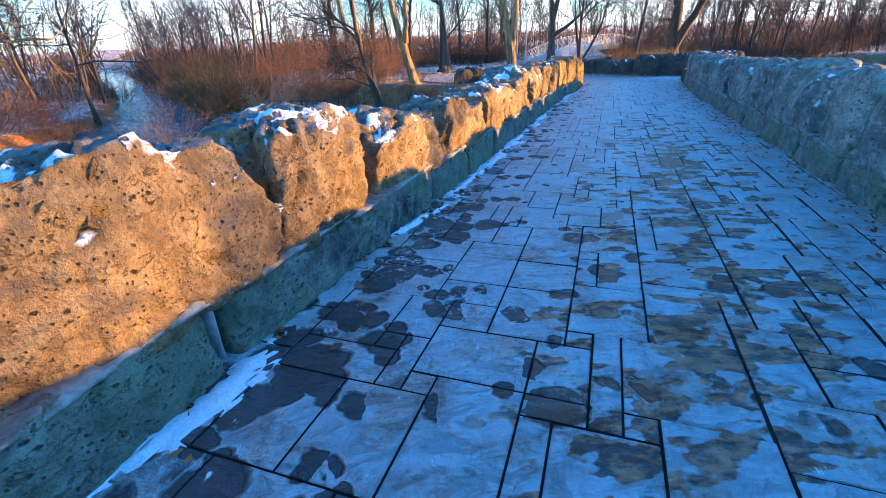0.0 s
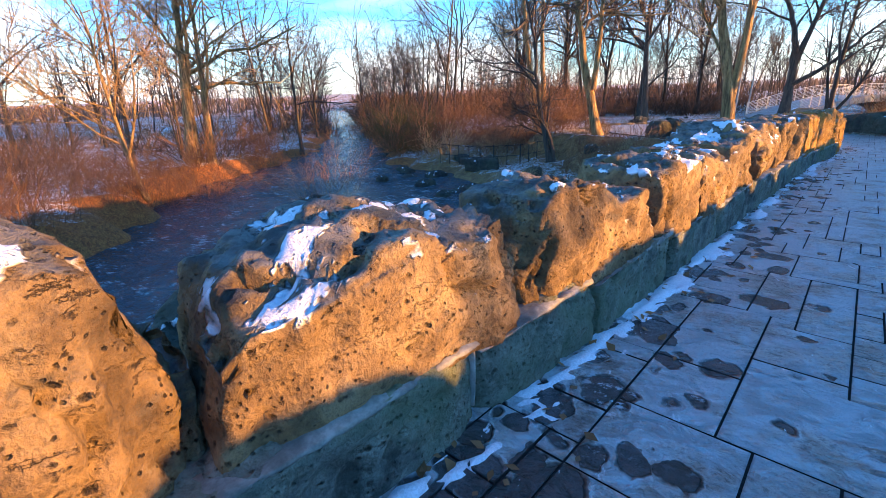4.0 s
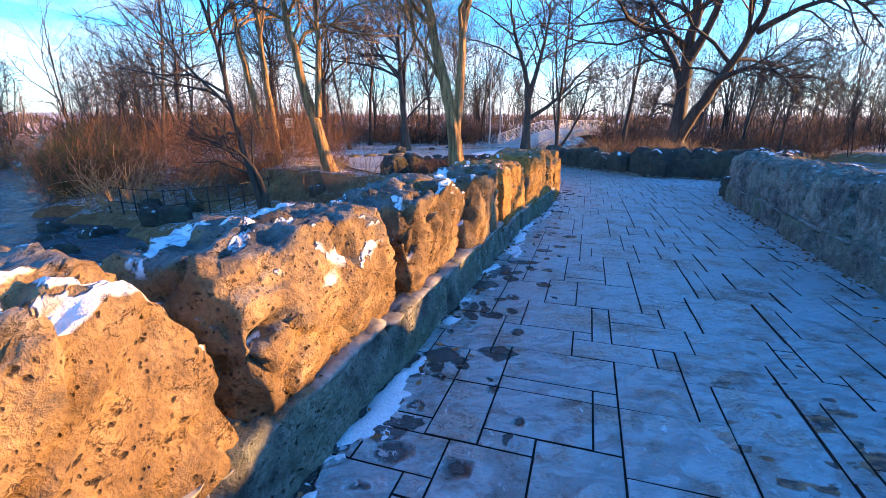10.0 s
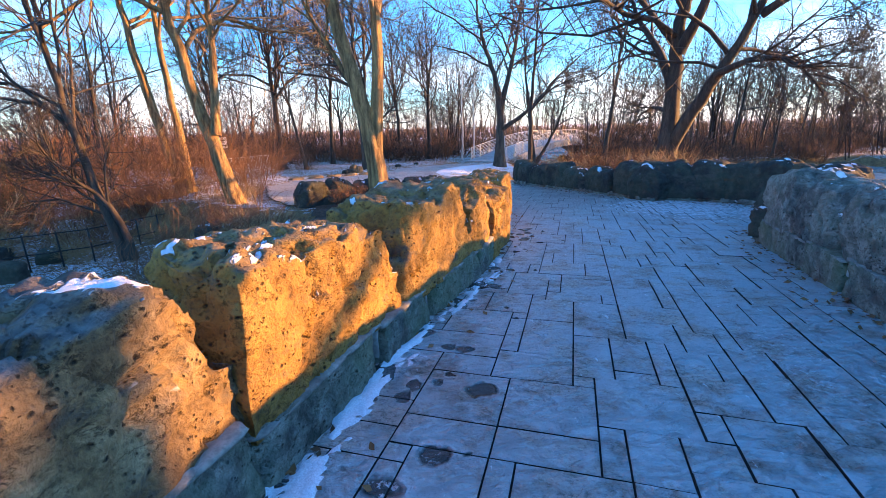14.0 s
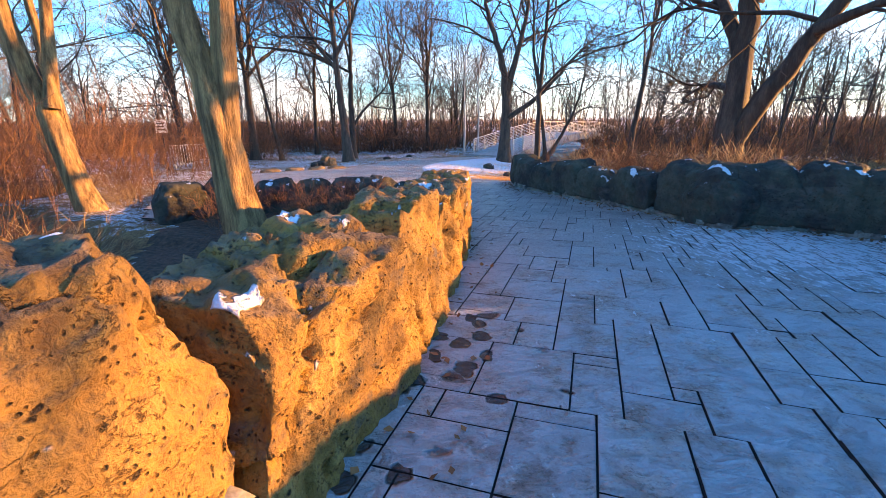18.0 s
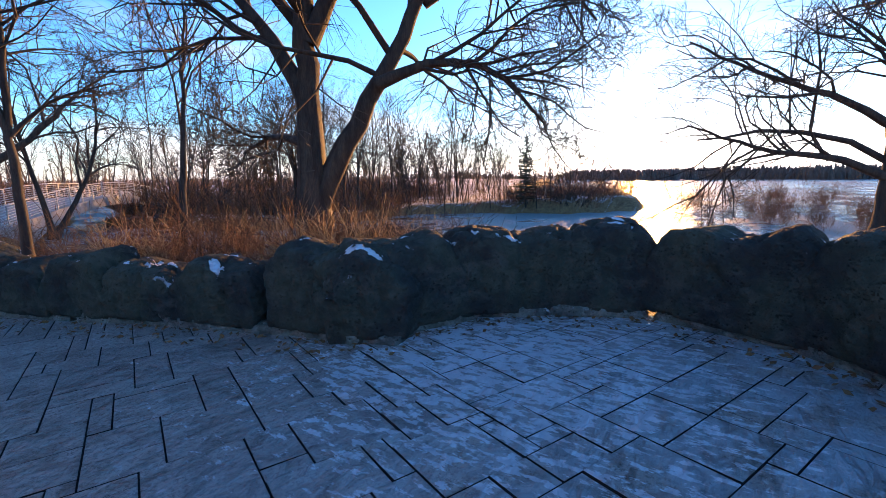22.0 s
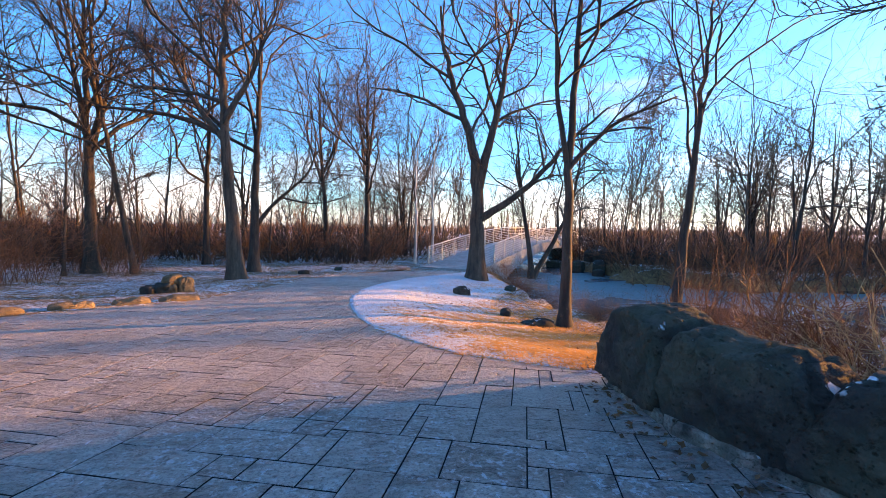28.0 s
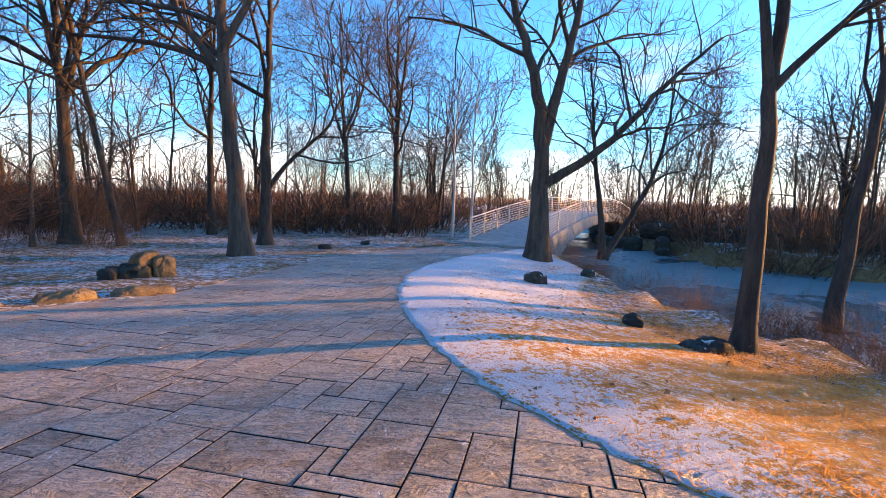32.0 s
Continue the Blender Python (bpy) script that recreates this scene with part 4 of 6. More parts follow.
t5 = tree_thing("tree", 5, [
    ([(0, 0, 0), (-0.1, 0, 2.5), (-0.35, 0, 5.0), (-0.5, 0.1, 8), (-0.3, 0.2, 13)], 0.31, 0.05, 0.4),
    ([(-0.4, 0, 5.6), (-1.6, 0.3, 7.0), (-2.8, 0.5, 9.5)], 0.14, 0.03, 0.25),
    ([(-0.45, 0, 6.2), (0.8, -0.3, 8.2), (1.8, -0.5, 11)], 0.14, 0.03, 0.25),
], bark_grey, "tall straight bare tree beside the paved way", dens=(12, 7, 5, 3))
stand(t5, 0.97, 46.6)
t5b = tree_thing("tree", 55, [
    ([(0, 0, 0), (0.05, 0, 2.0), (0.1, 0, 5.0), (0.3, 0.1, 8), (0.4, 0.2, 13)], 0.26, 0.05, 0.4),
    ([(0.05, 0, 2.2), (0.9, 0, 3.6), (2.4, 0, 4.6), (3.4, 0.2, 6.8)], 0.12, 0.03, 0.3),
], bark_dark, "bare tree with a curved side stem at the wood's edge", dens=(12, 7, 5, 3))
stand(t5b, 0.5, 51.2)
t10 = tree_thing("tree", 10, [
    ([(0, 0, 0), (0.05, 0, 2.0), (0.0, 0, 4.2), (0.25, 0.1, 7), (0.3, 0.2, 10.5)], 0.15, 0.03, 0.55),
    ([(0, 0, 3.9), (-0.3, 0, 5.4), (-0.5, 0, 9)], 0.08, 0.02, 0.3),
    ([(0, 0, 3.9), (0.9, -0.2, 5.0), (2.4, -0.5, 5.6)], 0.07, 0.02, 0.3),
], bark_dark, "slender dark tree on the bank of the lawn", dens=(10, 7, 5, 3))
stand(t10, 10.9, 37.9)
t11 = tree_thing("tree", 12, [
    ([(0, 0, 0), (0.2, 0, 2.5), (0.5, 0, 5.2), (0.9, 0.1, 9), (1.3, 0.2, 12)], 0.2, 0.03, 0.45),
], bark_dark, "leaning slender tree standing at the water's edge", dens=(13, 7, 5, 3))
stand(t11, 16.6, 41.6, z=-3.0)
tV = tree_thing("tree", 26, [
    ([(0, 0, 0), (-0.1, 0, 1.3), (-0.45, 0, 3.2), (-0.7, 0.1, 5.0), (-0.9, 0.1, 7.5)], 0.15, 0.03, 0.4),
    ([(0.05, 0, 0), (0.7, -0.1, 1.2), (1.7, -0.2, 3.0), (2.2, -0.3, 5.0), (2.3, -0.3, 7.5)], 0.14, 0.03, 0.3),
    ([(1.7, -0.2, 3.0), (2.6, 0, 3.6), (3.4, 0.1, 3.5)], 0.07, 0.02, 0.2),
], bark_dark, "dark forked tree leaning over the bank by the footbridge", dens=(9, 6, 4), deepest=2, droop=0.02)
stand(tV, 14.1, 48.8, z=-2.0)
tL = tree_thing("tree", 21, [
    ([(0, 0, 0), (-0.45, 0.1, 1.6), (-0.85, 0.2, 3.2), (-1.5, 0.2, 6.5), (-1.8, 0.2, 11)], 0.26, 0.04, 0.45),
    ([(-0.5, 0.1, 2.6), (-0.4, 0.5, 5.0), (-0.3, 0.8, 9.5)], 0.15, 0.03, 0.4),
], bark, "leaning bare tree below the parapet", dens=(12, 7, 5, 3))
stand(tL, -1.1, 27.3, z=-1.5)
tM = tree_thing("tree", 22, [
    ([(0, 0, 0), (-0.35, 0, 1.4), (-0.7, 0.1, 2.8), (-0.9, 0.1, 5), (-1.6, 0.2, 8)], 0.13, 0.03, 0.3),
    ([(0.1, 0, 0), (0.2, 0, 0.7), (-0.25, 0, 1.7), (-0.8, -0.1, 2.2), (-1.7, -0.3, 2.4)], 0.1, 0.03, 0.3),
], bark_dark, "twisted dark tree by the creek railing", dens=(13, 7, 5, 3), droop=0.02)
stand(tM, -2.95, 24.3, z=-1.9)
tN = tree_thing("tree", 24, [([(0, 0, 0), (-0.45, 0, 2.2), (-0.95, 0, 5.0), (-1.5, 0, 12)], 0.24, 0.04, 0.5), ([(0.2, 0, 0), (0.15, 0.1, 2.2), (-0.1, 0.2, 5.0), (-0.2, 0.3, 11)], 0.2, 0.04, 0.5)], bark, "twin-stemmed leaning bare tree near the fence", dens=(13, 7, 5, 3))
stand(tN, -4.9, 31.6)

for x_, y_, sd_, h_, r_, lab_ in ((-6.2, 50.2, 61, 14, 0.3, "tall bare tree at the dark wood's edge"), (6.0, 58.5, 62, 13, 0.24, "upright bare tree behind the far path"), (-9.5, 47.5, 63, 12, 0.26, "broad bare tree among the thickets"), (-3.0, 55.0, 64, 13, 0.2, "slim bare tree at the dark wood's edge"), (3.0, 62.0, 65, 14, 0.22, "slim bare tree at the dark wood's edge")):
    rr_ = np.random.RandomState(sd_)
    l1, l2 = rr_.normal(0, 0.5, 2), rr_.normal(0, 1.4, 2)
    stand(tree_thing("tree", sd_, [
        ([(0, 0, 0), (l1[0] * 0.3, l1[1] * 0.3, h_ * 0.3), (l1[0], l1[1], h_ * 0.6), (l1[0] * 1.3, l1[1] * 1.3, h_)], r_, 0.03, 0.35),
        ([(l1[0] * 0.35, l1[1] * 0.35, h_ * 0.36), (l2[0], l2[1], h_ * 0.6), (l2[0] * 1.6, l2[1] * 1.6, h_ * 0.88)], r_ * 0.5, 0.025, 0.2),
        ([(l1[0] * 0.5, l1[1] * 0.5, h_ * 0.45), (-l2[0] * 0.8, -l2[1] * 0.8, h_ * 0.68), (-l2[0] * 1.2, -l2[1] * 1.2, h_ * 0.9)], r_ * 0.45, 0.025, 0.2),
    ], bark_grey if sd_ % 2 else bark_dark, lab_, dens=(12, 7, 5, 3)), x_, y_)
birch = plain("birch_bark", (0.42, 0.40, 0.36), (0.62, 0.60, 0.55), 5, 0.8, 0, 0.01, (1, 1, 3))
for x_, y_, sd_ in ((9.0, 56.0, 71), (10.3, 57.5, 72)):
    stand(tree_thing("birch_tree", sd_, [([(0, 0, 0), (0.1, 0, 2.5), (0.0, 0.1, 5.5), (0.3, 0.1, 9)], 0.1, 0.02, 0.4)], birch, "slim pale-barked birch beside the footbridge", dens=(12, 6, 4), deepest=2, twig_mat=bark_dark), x_, y_)

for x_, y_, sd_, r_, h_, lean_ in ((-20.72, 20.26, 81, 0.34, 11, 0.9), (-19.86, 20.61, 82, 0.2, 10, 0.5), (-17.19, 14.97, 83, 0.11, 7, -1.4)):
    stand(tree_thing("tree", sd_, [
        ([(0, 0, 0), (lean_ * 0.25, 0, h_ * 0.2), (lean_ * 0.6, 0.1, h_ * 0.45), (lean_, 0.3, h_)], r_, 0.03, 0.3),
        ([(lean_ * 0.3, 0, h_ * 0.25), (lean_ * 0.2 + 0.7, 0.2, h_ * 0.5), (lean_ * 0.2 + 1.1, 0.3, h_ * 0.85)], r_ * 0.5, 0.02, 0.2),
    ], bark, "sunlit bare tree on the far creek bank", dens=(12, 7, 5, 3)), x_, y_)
# ordinary woodland trees: eight shapes, copied
rng = np.random.RandomState(77)
KINDS = []
for k in range(8):
    h = 8 + 6 * rng.rand()
    KINDS.append(tree_thing("tree", 100 + k, wild_limbs(rng, h, 0.09 + 0.07 * rng.rand(), k % 3), bark_dark if k % 2 else bark_grey, "bare winter woodland tree", dens=(10, 5, 3), deepest=2, sides=7, group="woodland trees", ribs=0.0))


def plant(spots):
    for n_, (x, y) in enumerate(spots):
        src = KINDS[n_ % len(KINDS)]
        s = 0.6 + 0.6 * rng.rand()
        m = pose(x, y, land_at(x, y) - 0.1, 0, 0, rng.rand() * 360) @ Matrix.Scale(s, 4)
        if n_ < len(KINDS):
            src.matrix_basis = m
        else:
            copy_thing(src, m)


spots = []
for x0, x1, y0, y1, count in ((-40, 4, 56, 66, 22), (4, 26, 60, 70, 14), (26, 62, 55, 64, 26), (27, 46, 49, 54, 9), (-12, -4, 45, 56, 6), (-34, -14, 34, 70, 22), (-40, -22, 8, 30, 10), (62, 110, 62, 90, 14)):
    got = 0
    while got < count:
        x, y = x0 + (x1 - x0) * rng.rand(), y0 + (y1 - y0) * rng.rand()
        if line_distance(x, y, [(9, 53), (26, 76)]) < 4 or inside(x, y, POND) or inside(x, y, CREEK) or inside(x, y, PAVED):
            got += 0.1
            continue
        spots.append((x, y))
        got += 1
for x, y in ((-30, 26.8), (-28, 27.3), (-22.5, 18.2), (-33, 30), (-26, 33), (-24, 22), (-37, 20), (-21, 29)):
    spots.append((x, y))
# mostly unseen trees, added on the right bank to dapple the low sun
for _ in range(22):
    spots.append((22 + 20 * rng.rand(), -2 + 12.5 * rng.rand()))
plant(spots)


# ---- brush ----
def brush_mesh(seed, stems, h, spread_, twigs=8, r=0.009, arch=0.16):
    rg = np.random.RandomState(seed)
    v, f, tv, tf = [], [], [], []
    for _ in range(stems):
        a, q = rg.rand() * 6.28, rg.rand() ** 0.5 * spread_ * 0.5
        base = (math.cos(a) * q, math.sin(a) * q, -0.05)
        hh = h * (0.5 + 0.6 * rg.rand())
        p = limb(rg, base, (math.cos(a) * 0.5 * rg.rand(), math.sin(a) * 0.5 * rg.rand(), 1), hh, arch, 0.0, 5)
        rr = np.linspace(r, r * 0.25, 6)
        tube(v, f, p, rr, 3)
        sprout(rg, tv, tf, p, rr, 1, 1, (twigs, twigs), 0.6, 0.02, 0.25)
    return v, f, tv, tf


olive_leaf = plain("olive_evergreen", (0.035, 0.04, 0.014), (0.11, 0.105, 0.035), 5, 0.9)
BRUSH = []
for k, (mat, stems, h, sp, lab) in enumerate(((twig_red, 30, 1.9, 1.6, "tangled reddish bare shrub in winter"), (reed, 40, 1.6, 1.5, "dry straw-coloured brush by the water"), (bark_dark, 34, 2.6, 2.4, "dense dark bare thicket of stems"), (twig_red, 26, 3.0, 2.0, "tall reddish-brown bare winter shrub"), (olive_leaf, 70, 2.6, 2.6, "dense dark olive evergreen bush on the creek bank"))):
    v, f, tv, tf = brush_mesh(300 + k, stems, h, sp, 16 if k == 4 else 8, 0.014 if k == 4 else 0.009)
    BRUSH.append((mesh_of("stem_clump", v, f, mat), mesh_of("twig_spray", tv, tf, mat), lab))


def shrub(kind, x, y, s=1.0, z=None):
    stem_me, twig_me, lab = BRUSH[kind]
    root = tagged(new("shrub"), lab, "shrub", "shrubs")
    root.matrix_basis = pose(x, y, land_at(x, y) if z is None else z, 0, 0, rng.rand() * 360) @ Matrix.Scale(s, 4)
    put("stem_clump", stem_me, root)
    put("twig_spray", twig_me, root)


def scatter(kind, x0, x1, y0, y1, count, lo=0.8, hi=1.3):
    got = 0
    while got < count:
        x, y = x0 + (x1 - x0) * rng.rand(), y0 + (y1 - y0) * rng.rand()
        got += 0.05
        if signed(np.array(x), np.array(y), PAVED) > 0.6 and signed(np.array(x), np.array(y), POND) > -0.6 and signed(np.array(x), np.array(y), CREEK) > -0.4 and line_distance(x, y, [(9, 53), (26, 76)]) > 3.2:
            shrub(kind if rng.rand() < 0.7 else (kind + 1) % 4, x, y, lo + (hi - lo) * rng.rand())
            got += 0.95


scatter(0, 10.6, 14.5, 25.5, 32, 24, 0.4, 0.75)      # behind the plaza wall
scatter(1, 11.5, 14.8, 24, 32, 12, 0.4, 0.7)
for x, y, k, s_ in ((10.7, 32.4, 0, 0.85), (11.4, 31.6, 0, 0.8), (11.9, 32.8, 3, 0.6), (12.2, 30.6, 0, 0.8), (10.9, 30.7, 1, 0.75), (12.6, 28.2, 1, 0.7), (13.0, 26.8, 0, 0.7)):
    shrub(k, x, y, s_)
for x, y, k, s_ in ((12.8, 36.2, 3, 0.32), (13.3, 37.4, 3, 0.34), (12.4, 34.9, 0, 0.42), (13.0, 35.2, 3, 0.34)):
    shrub(k, x, y, s_)
for x, y, k, s_ in ((1.0, 21.8, 3, 0.7), (0.2, 23.4, 3, 0.75), (-0.6, 22.2, 0, 0.9)):
    shrub(k, x, y, s_)
scatter(3, -13, -3, 26, 50, 26)
scatter(0, -7, 1.0, 19.5, 33, 30, 0.3, 0.75)
scatter(3, 12.6, 14.4, 34.0, 52, 26, 0.25, 0.5)
scatter(2, 12.9, 14.6, 36.0, 52, 24, 0.25, 0.42)
scatter(2, -14, -3, 50, 55, 14, 0.6, 1.1)
for x, y, k, s in ((-9.8, 16.9, 3, 0.95), (-10.49, 29.16, 3, 1.1), (-11.5, 27.3, 3, 1.3), (-9.0, 26.4, 1, 1.4), (-14.7, 31.8, 4, 1.1), (-13.4, 30.6, 4, 0.95), (-12.3, 29.4, 4, 0.8), (-16.2, 34.8, 4, 1.2), (-11.8, 30.8, 4, 0.9)):
    shrub(k, x, y, s, z=-2.9)
for _ in range(26):
    t_ = rng.rand()
    shrub(0 if rng.rand() < 0.6 else 3, -12.5 - 8 * t_ - 2.5 * rng.rand(), 7 + 20 * t_, 0.4 + 0.7 * rng.rand())


# ---- woods that nobody could count ----
def merged(name, shapes, spots, mats):
    """One mesh of many turned and scaled copies of quad shapes: spots are (shape, x, y, z, turn, scale, lift)."""
    vs, fs, ms, n_ = [], [], [], 0
    for k, x, y, z, turn, sc, lift in spots:
        v_, f_ = shapes[k]
        c_, s_ = math.cos(turn) * sc, math.sin(turn) * sc
        vs.append(np.stack([x + c_ * v_[:, 0] - s_ * v_[:, 1], y + s_ * v_[:, 0] + c_ * v_[:, 1], z + v_[:, 2] * sc * lift], 1))
        fs.append(f_ + n_)
        ms.append(np.full(len(f_), k % len(mats)))
        n_ += len(v_)
    vs, fs = np.concatenate(vs), np.concatenate(fs)
    me = bpy.data.meshes.new(name)
    me.vertices.add(len(vs))
    me.vertices.foreach_set("co", vs.ravel())
    me.loops.add(fs.size)
    me.loops.foreach_set("vertex_index", fs.ravel().astype(np.int32))
    me.polygons.add(len(fs))
    me.polygons.foreach_set("loop_start", np.arange(0, fs.size, 4, dtype=np.int32))
    for m_ in mats:
        me.materials.append(m_)
    me.polygons.foreach_set("material_index", np.concatenate(ms).astype(np.int32))
    me.update(calc_edges=True)
    return me


def low_brush(seed, h, spread_, stems=18, twigs=5):
    rg = np.random.RandomState(seed)
    v, f = [], []
    for _ in range(stems):
        a, q = rg.rand() * 6.28, rg.rand() ** 0.5 * spread_ * 0.5
        hh = h * (0.35 + 0.75 * rg.rand())
        p = limb(rg, (math.cos(a) * q, math.sin(a) * q, -0.1), (math.cos(a) * 0.9 * rg.rand(), math.sin(a) * 0.9 * rg.rand(), 1), hh, 0.2, -0.03, 3)
        tube(v, f, p, np.linspace(0.02, 0.006, 4), 3)
        for _k in range(twigs):
            i = 1 + rg.randint(2)
            w = (p[i] - p[i - 1]) * (0.5 + 0.6 * rg.rand()) + rg.normal(0, 0.22 * hh / 2, 3)
            tube(v, f, np.array([p[i], p[i] + w]), np.array([0.011, 0.005]), 3)
    return np.array(v), np.array(f)


def low_tree(seed, h):
    rg = np.random.RandomState(seed)
    v, f = [], []
    bow = rg.normal(0, 0.04 * h, 2)
    trunk = limb(rg, (0, 0, -0.2), (bow[0] / h, bow[1] / h, 1), h, 0.075, 0.0, 6)
    tube(v, f, trunk, np.linspace(0.085, 0.015, 7), 3)
    for c in range(17):
        k_ = 1.6 + 4.3 * c / 17
        i = int(k_)
        at_ = trunk[i] + (trunk[i + 1] - trunk[i]) * (k_ - i)
        a = rg.rand() * 6.28
        ln = h * (0.36 - 0.04 * k_) * (0.6 + 0.7 * rg.rand())
        up = 0.5 + 0.9 * rg.rand()
        b_ = limb(rg, at_, (math.cos(a), math.sin(a), up), ln, 0.2, 0.08, 3)
        tube(v, f, b_, np.linspace(0.04, 0.014, 4), 3)
        for _k in range(5):
            j = rg.randint(3)
            q = b_[j] + (b_[j + 1] - b_[j]) * rg.rand()
            w = (b_[j + 1] - b_[j]) / (ln / 3) * 0.5 + rg.normal(0, 0.5, 3) + np.array([0, 0, 0.3])
            w *= ln * (0.25 + 0.3 * rg.rand()) / np.linalg.norm(w)
            m_ = q + w * 0.55 + rg.normal(0, 0.05 * ln, 3)
            tube(v, f, np.array([q, m_, q + w]), np.array([0.024, 0.016, 0.008]), 3)
            w2 = rg.normal(0, 0.3, 3) * ln + w * 0.4
            tube(v, f, np.array([m_, m_ + w2 * 0.7]), np.array([0.013, 0.007]), 3)
    return np.array(v), np.array(f)


def clear_spots(boxes, kinds, lo, hi, lifts=(0.8, 1.2)):
    out = []
    for x0, x1, y0, y1, count in boxes:
        xs, ys = x0 + (x1 - x0) * rng.rand(count * 3), y0 + (y1 - y0) * rng.rand(count * 3)
        ok = (signed(xs, ys, PAVED) > 1.0) & (signed(xs, ys, POND) > -0.3) & (signed(xs, ys, CREEK) > -0.3) & (line_distance(xs, ys, [(9, 53), (26, 76)]) > 3.4)
        xs, ys = xs[ok][:count], ys[ok][:count]
        for x, y, z in zip(xs, ys, land(xs, ys)):
            out.append((rng.randint(kinds), x, y, z, rng.rand() * 6.28, lo + (hi - lo) * rng.rand() ** 1.5, lifts[0] + (lifts[1] - lifts[0]) * rng.rand()))
    return out


low_kinds = [low_brush(500 + k, 1.6 + 0.35 * k, 1.5 + 0.3 * k) for k in range(4)]
# box from x = 19: mostly unseen brush, added to dim the early sun
thick = clear_spots(((21.5, 36, 48.2, 61, 70), (-44, 8, 55, 72, 190), (-34, -15, 30, 64, 50), (18, 62, 56, 72, 110), (22.5, 48, 48.4, 56, 75), (44, 70, 32.2, 46, 110), (19, 36, -4, 11.5, 60), (-44, -20, 4, 32, 45), (8, 30, 72, 100, 40)), 4, 0.6, 1.6, (0.6, 1.3))
thick += clear_spots(((-46, 14, 57, 82, 150), (16, 72, 60, 84, 90), (-40, -16, 36, 60, 30)), 4, 1.3, 2.3, (0.7, 1.2))
put("thicket", merged("thicket", low_kinds, thick, [twig_red, bark_dark, twig_red, bark_dark]), None, "tangled brown and dark bare undergrowth at the wood's edge", "thicket", kind="stuff")
low_trees = [low_tree(600 + k, 9 + 1.2 * k) for k in range(6)]
woods = clear_spots(((-60, 6, 66, 105, 55), (4, 40, 72, 118, 45), (28, 75, 66, 108, 75), (50, 68, 35, 42, 0), (-62, -30, 36, 72, 40), (-62, -30, 6, 34, 12), (70, 120, 66, 110, 40), (20, 46, -12, 6, 22)), 6, 0.65, 1.25)
woods += clear_spots(((50, 68, 33, 42, 14),), 6, 0.3, 0.5) + clear_spots(((40, 51, 37, 52, 34),), 6, 0.55, 0.9)
put("woods", merged("woods", low_trees, woods, [bark_dark, bark_dark, bark_grey]), None, "dense bare winter woods behind the creek and pond", "woodland", kind="stuff")

# ---- footbridge ----
def box(bm, lo, hi, m=None):
    r = bmesh.ops.create_cube(bm, size=1)
    size = Vector(hi) - Vector(lo)
    bmesh.ops.transform(bm, matrix=(m or Matrix()) @ Matrix.Translation((Vector(lo) + Vector(hi)) / 2) @ Matrix.Diagonal((*size, 1)), verts=r["verts"])


BR = pose(11.05, 53.1, gz(11, 50) + 0.05, 0, 0, 90 - 38.0)     # x along the bridge, y to its left
SPAN, WIDE = 30.0, 3.7


def deck_z(x):
    return 1.25 * math.sin(math.pi * min(max(x / SPAN, 0), 1)) ** 1.0


bridge = tagged(new("footbridge"), "arched concrete footbridge with pale metal railings", "footbridge")
bridge.matrix_basis = BR
v, f = [], []
steps = 28
for i in range(steps + 1):
    x = -1.0 + (SPAN + 2) * i / steps
    t_ = deck_z(x)
    k = min(max((x - 2.6) / (SPAN - 5.2), 0), 1)
    low = -1.9 + 2.5 * math.sin(math.pi * k) ** 0.42 if 0 < k < 1 else -1.9
    low = min(low, t_ - 0.4)
    for y in (-WIDE / 2, WIDE / 2):
        v += [(x, y, low), (x, y, t_)]
for i in range(steps):
    a, b = 4 * i, 4 * i + 4
    f += [(a, a + 1, b + 1, b), (a + 2, b + 2, b + 3, a + 3), (a + 1, a + 3, b + 3, b + 1), (a, b, b + 2, a + 2)]
f += [(0, 2, 3, 1), (4 * steps, 4 * steps + 1, 4 * steps + 3, 4 * steps + 2)]
put("arch", mesh_of("arch", v, f, concrete, False), bridge, "pale concrete arch and deck")
for side in (-1, 1):
    for i in range(19):
        x = SPAN * i / 18
        bm = bmesh.new()
        box(bm, (x - 0.03, side * (WIDE / 2 - 0.1) - 0.03, deck_z(x) - 0.05), (x + 0.03, side * (WIDE / 2 - 0.1) + 0.03, deck_z(x) + 1.12))
        part("post", bm, steel, bridge)
    for k in range(8):
        zz = 0.14 + 0.137 * k
        v, f = [], []
        p = np.array([(SPAN * i / 24, side * (WIDE / 2 - 0.1), deck_z(SPAN * i / 24) + zz) for i in range(25)])
        tube(v, f, p, np.full(25, 0.017 if k < 7 else 0.035), 6)
        put("rail", mesh_of("rail", v, f, steel), bridge)

# ---- stones, fences and small things ----
def rock(x, y, length, depth, height, mat, label, turn=0.0, sink=0.05, z=None):
    me = boulder_mesh("rock", length, depth, height, mat, int(x * 71 + y * 13) % 9999, 0.75, 0.8, max(0.03, length / 14))
    return put("rock", me, None, label, "rock", "loose rocks", at=pose(x, y, (land_at(x, y) if z is None else z) - sink, 0, 0, turn))


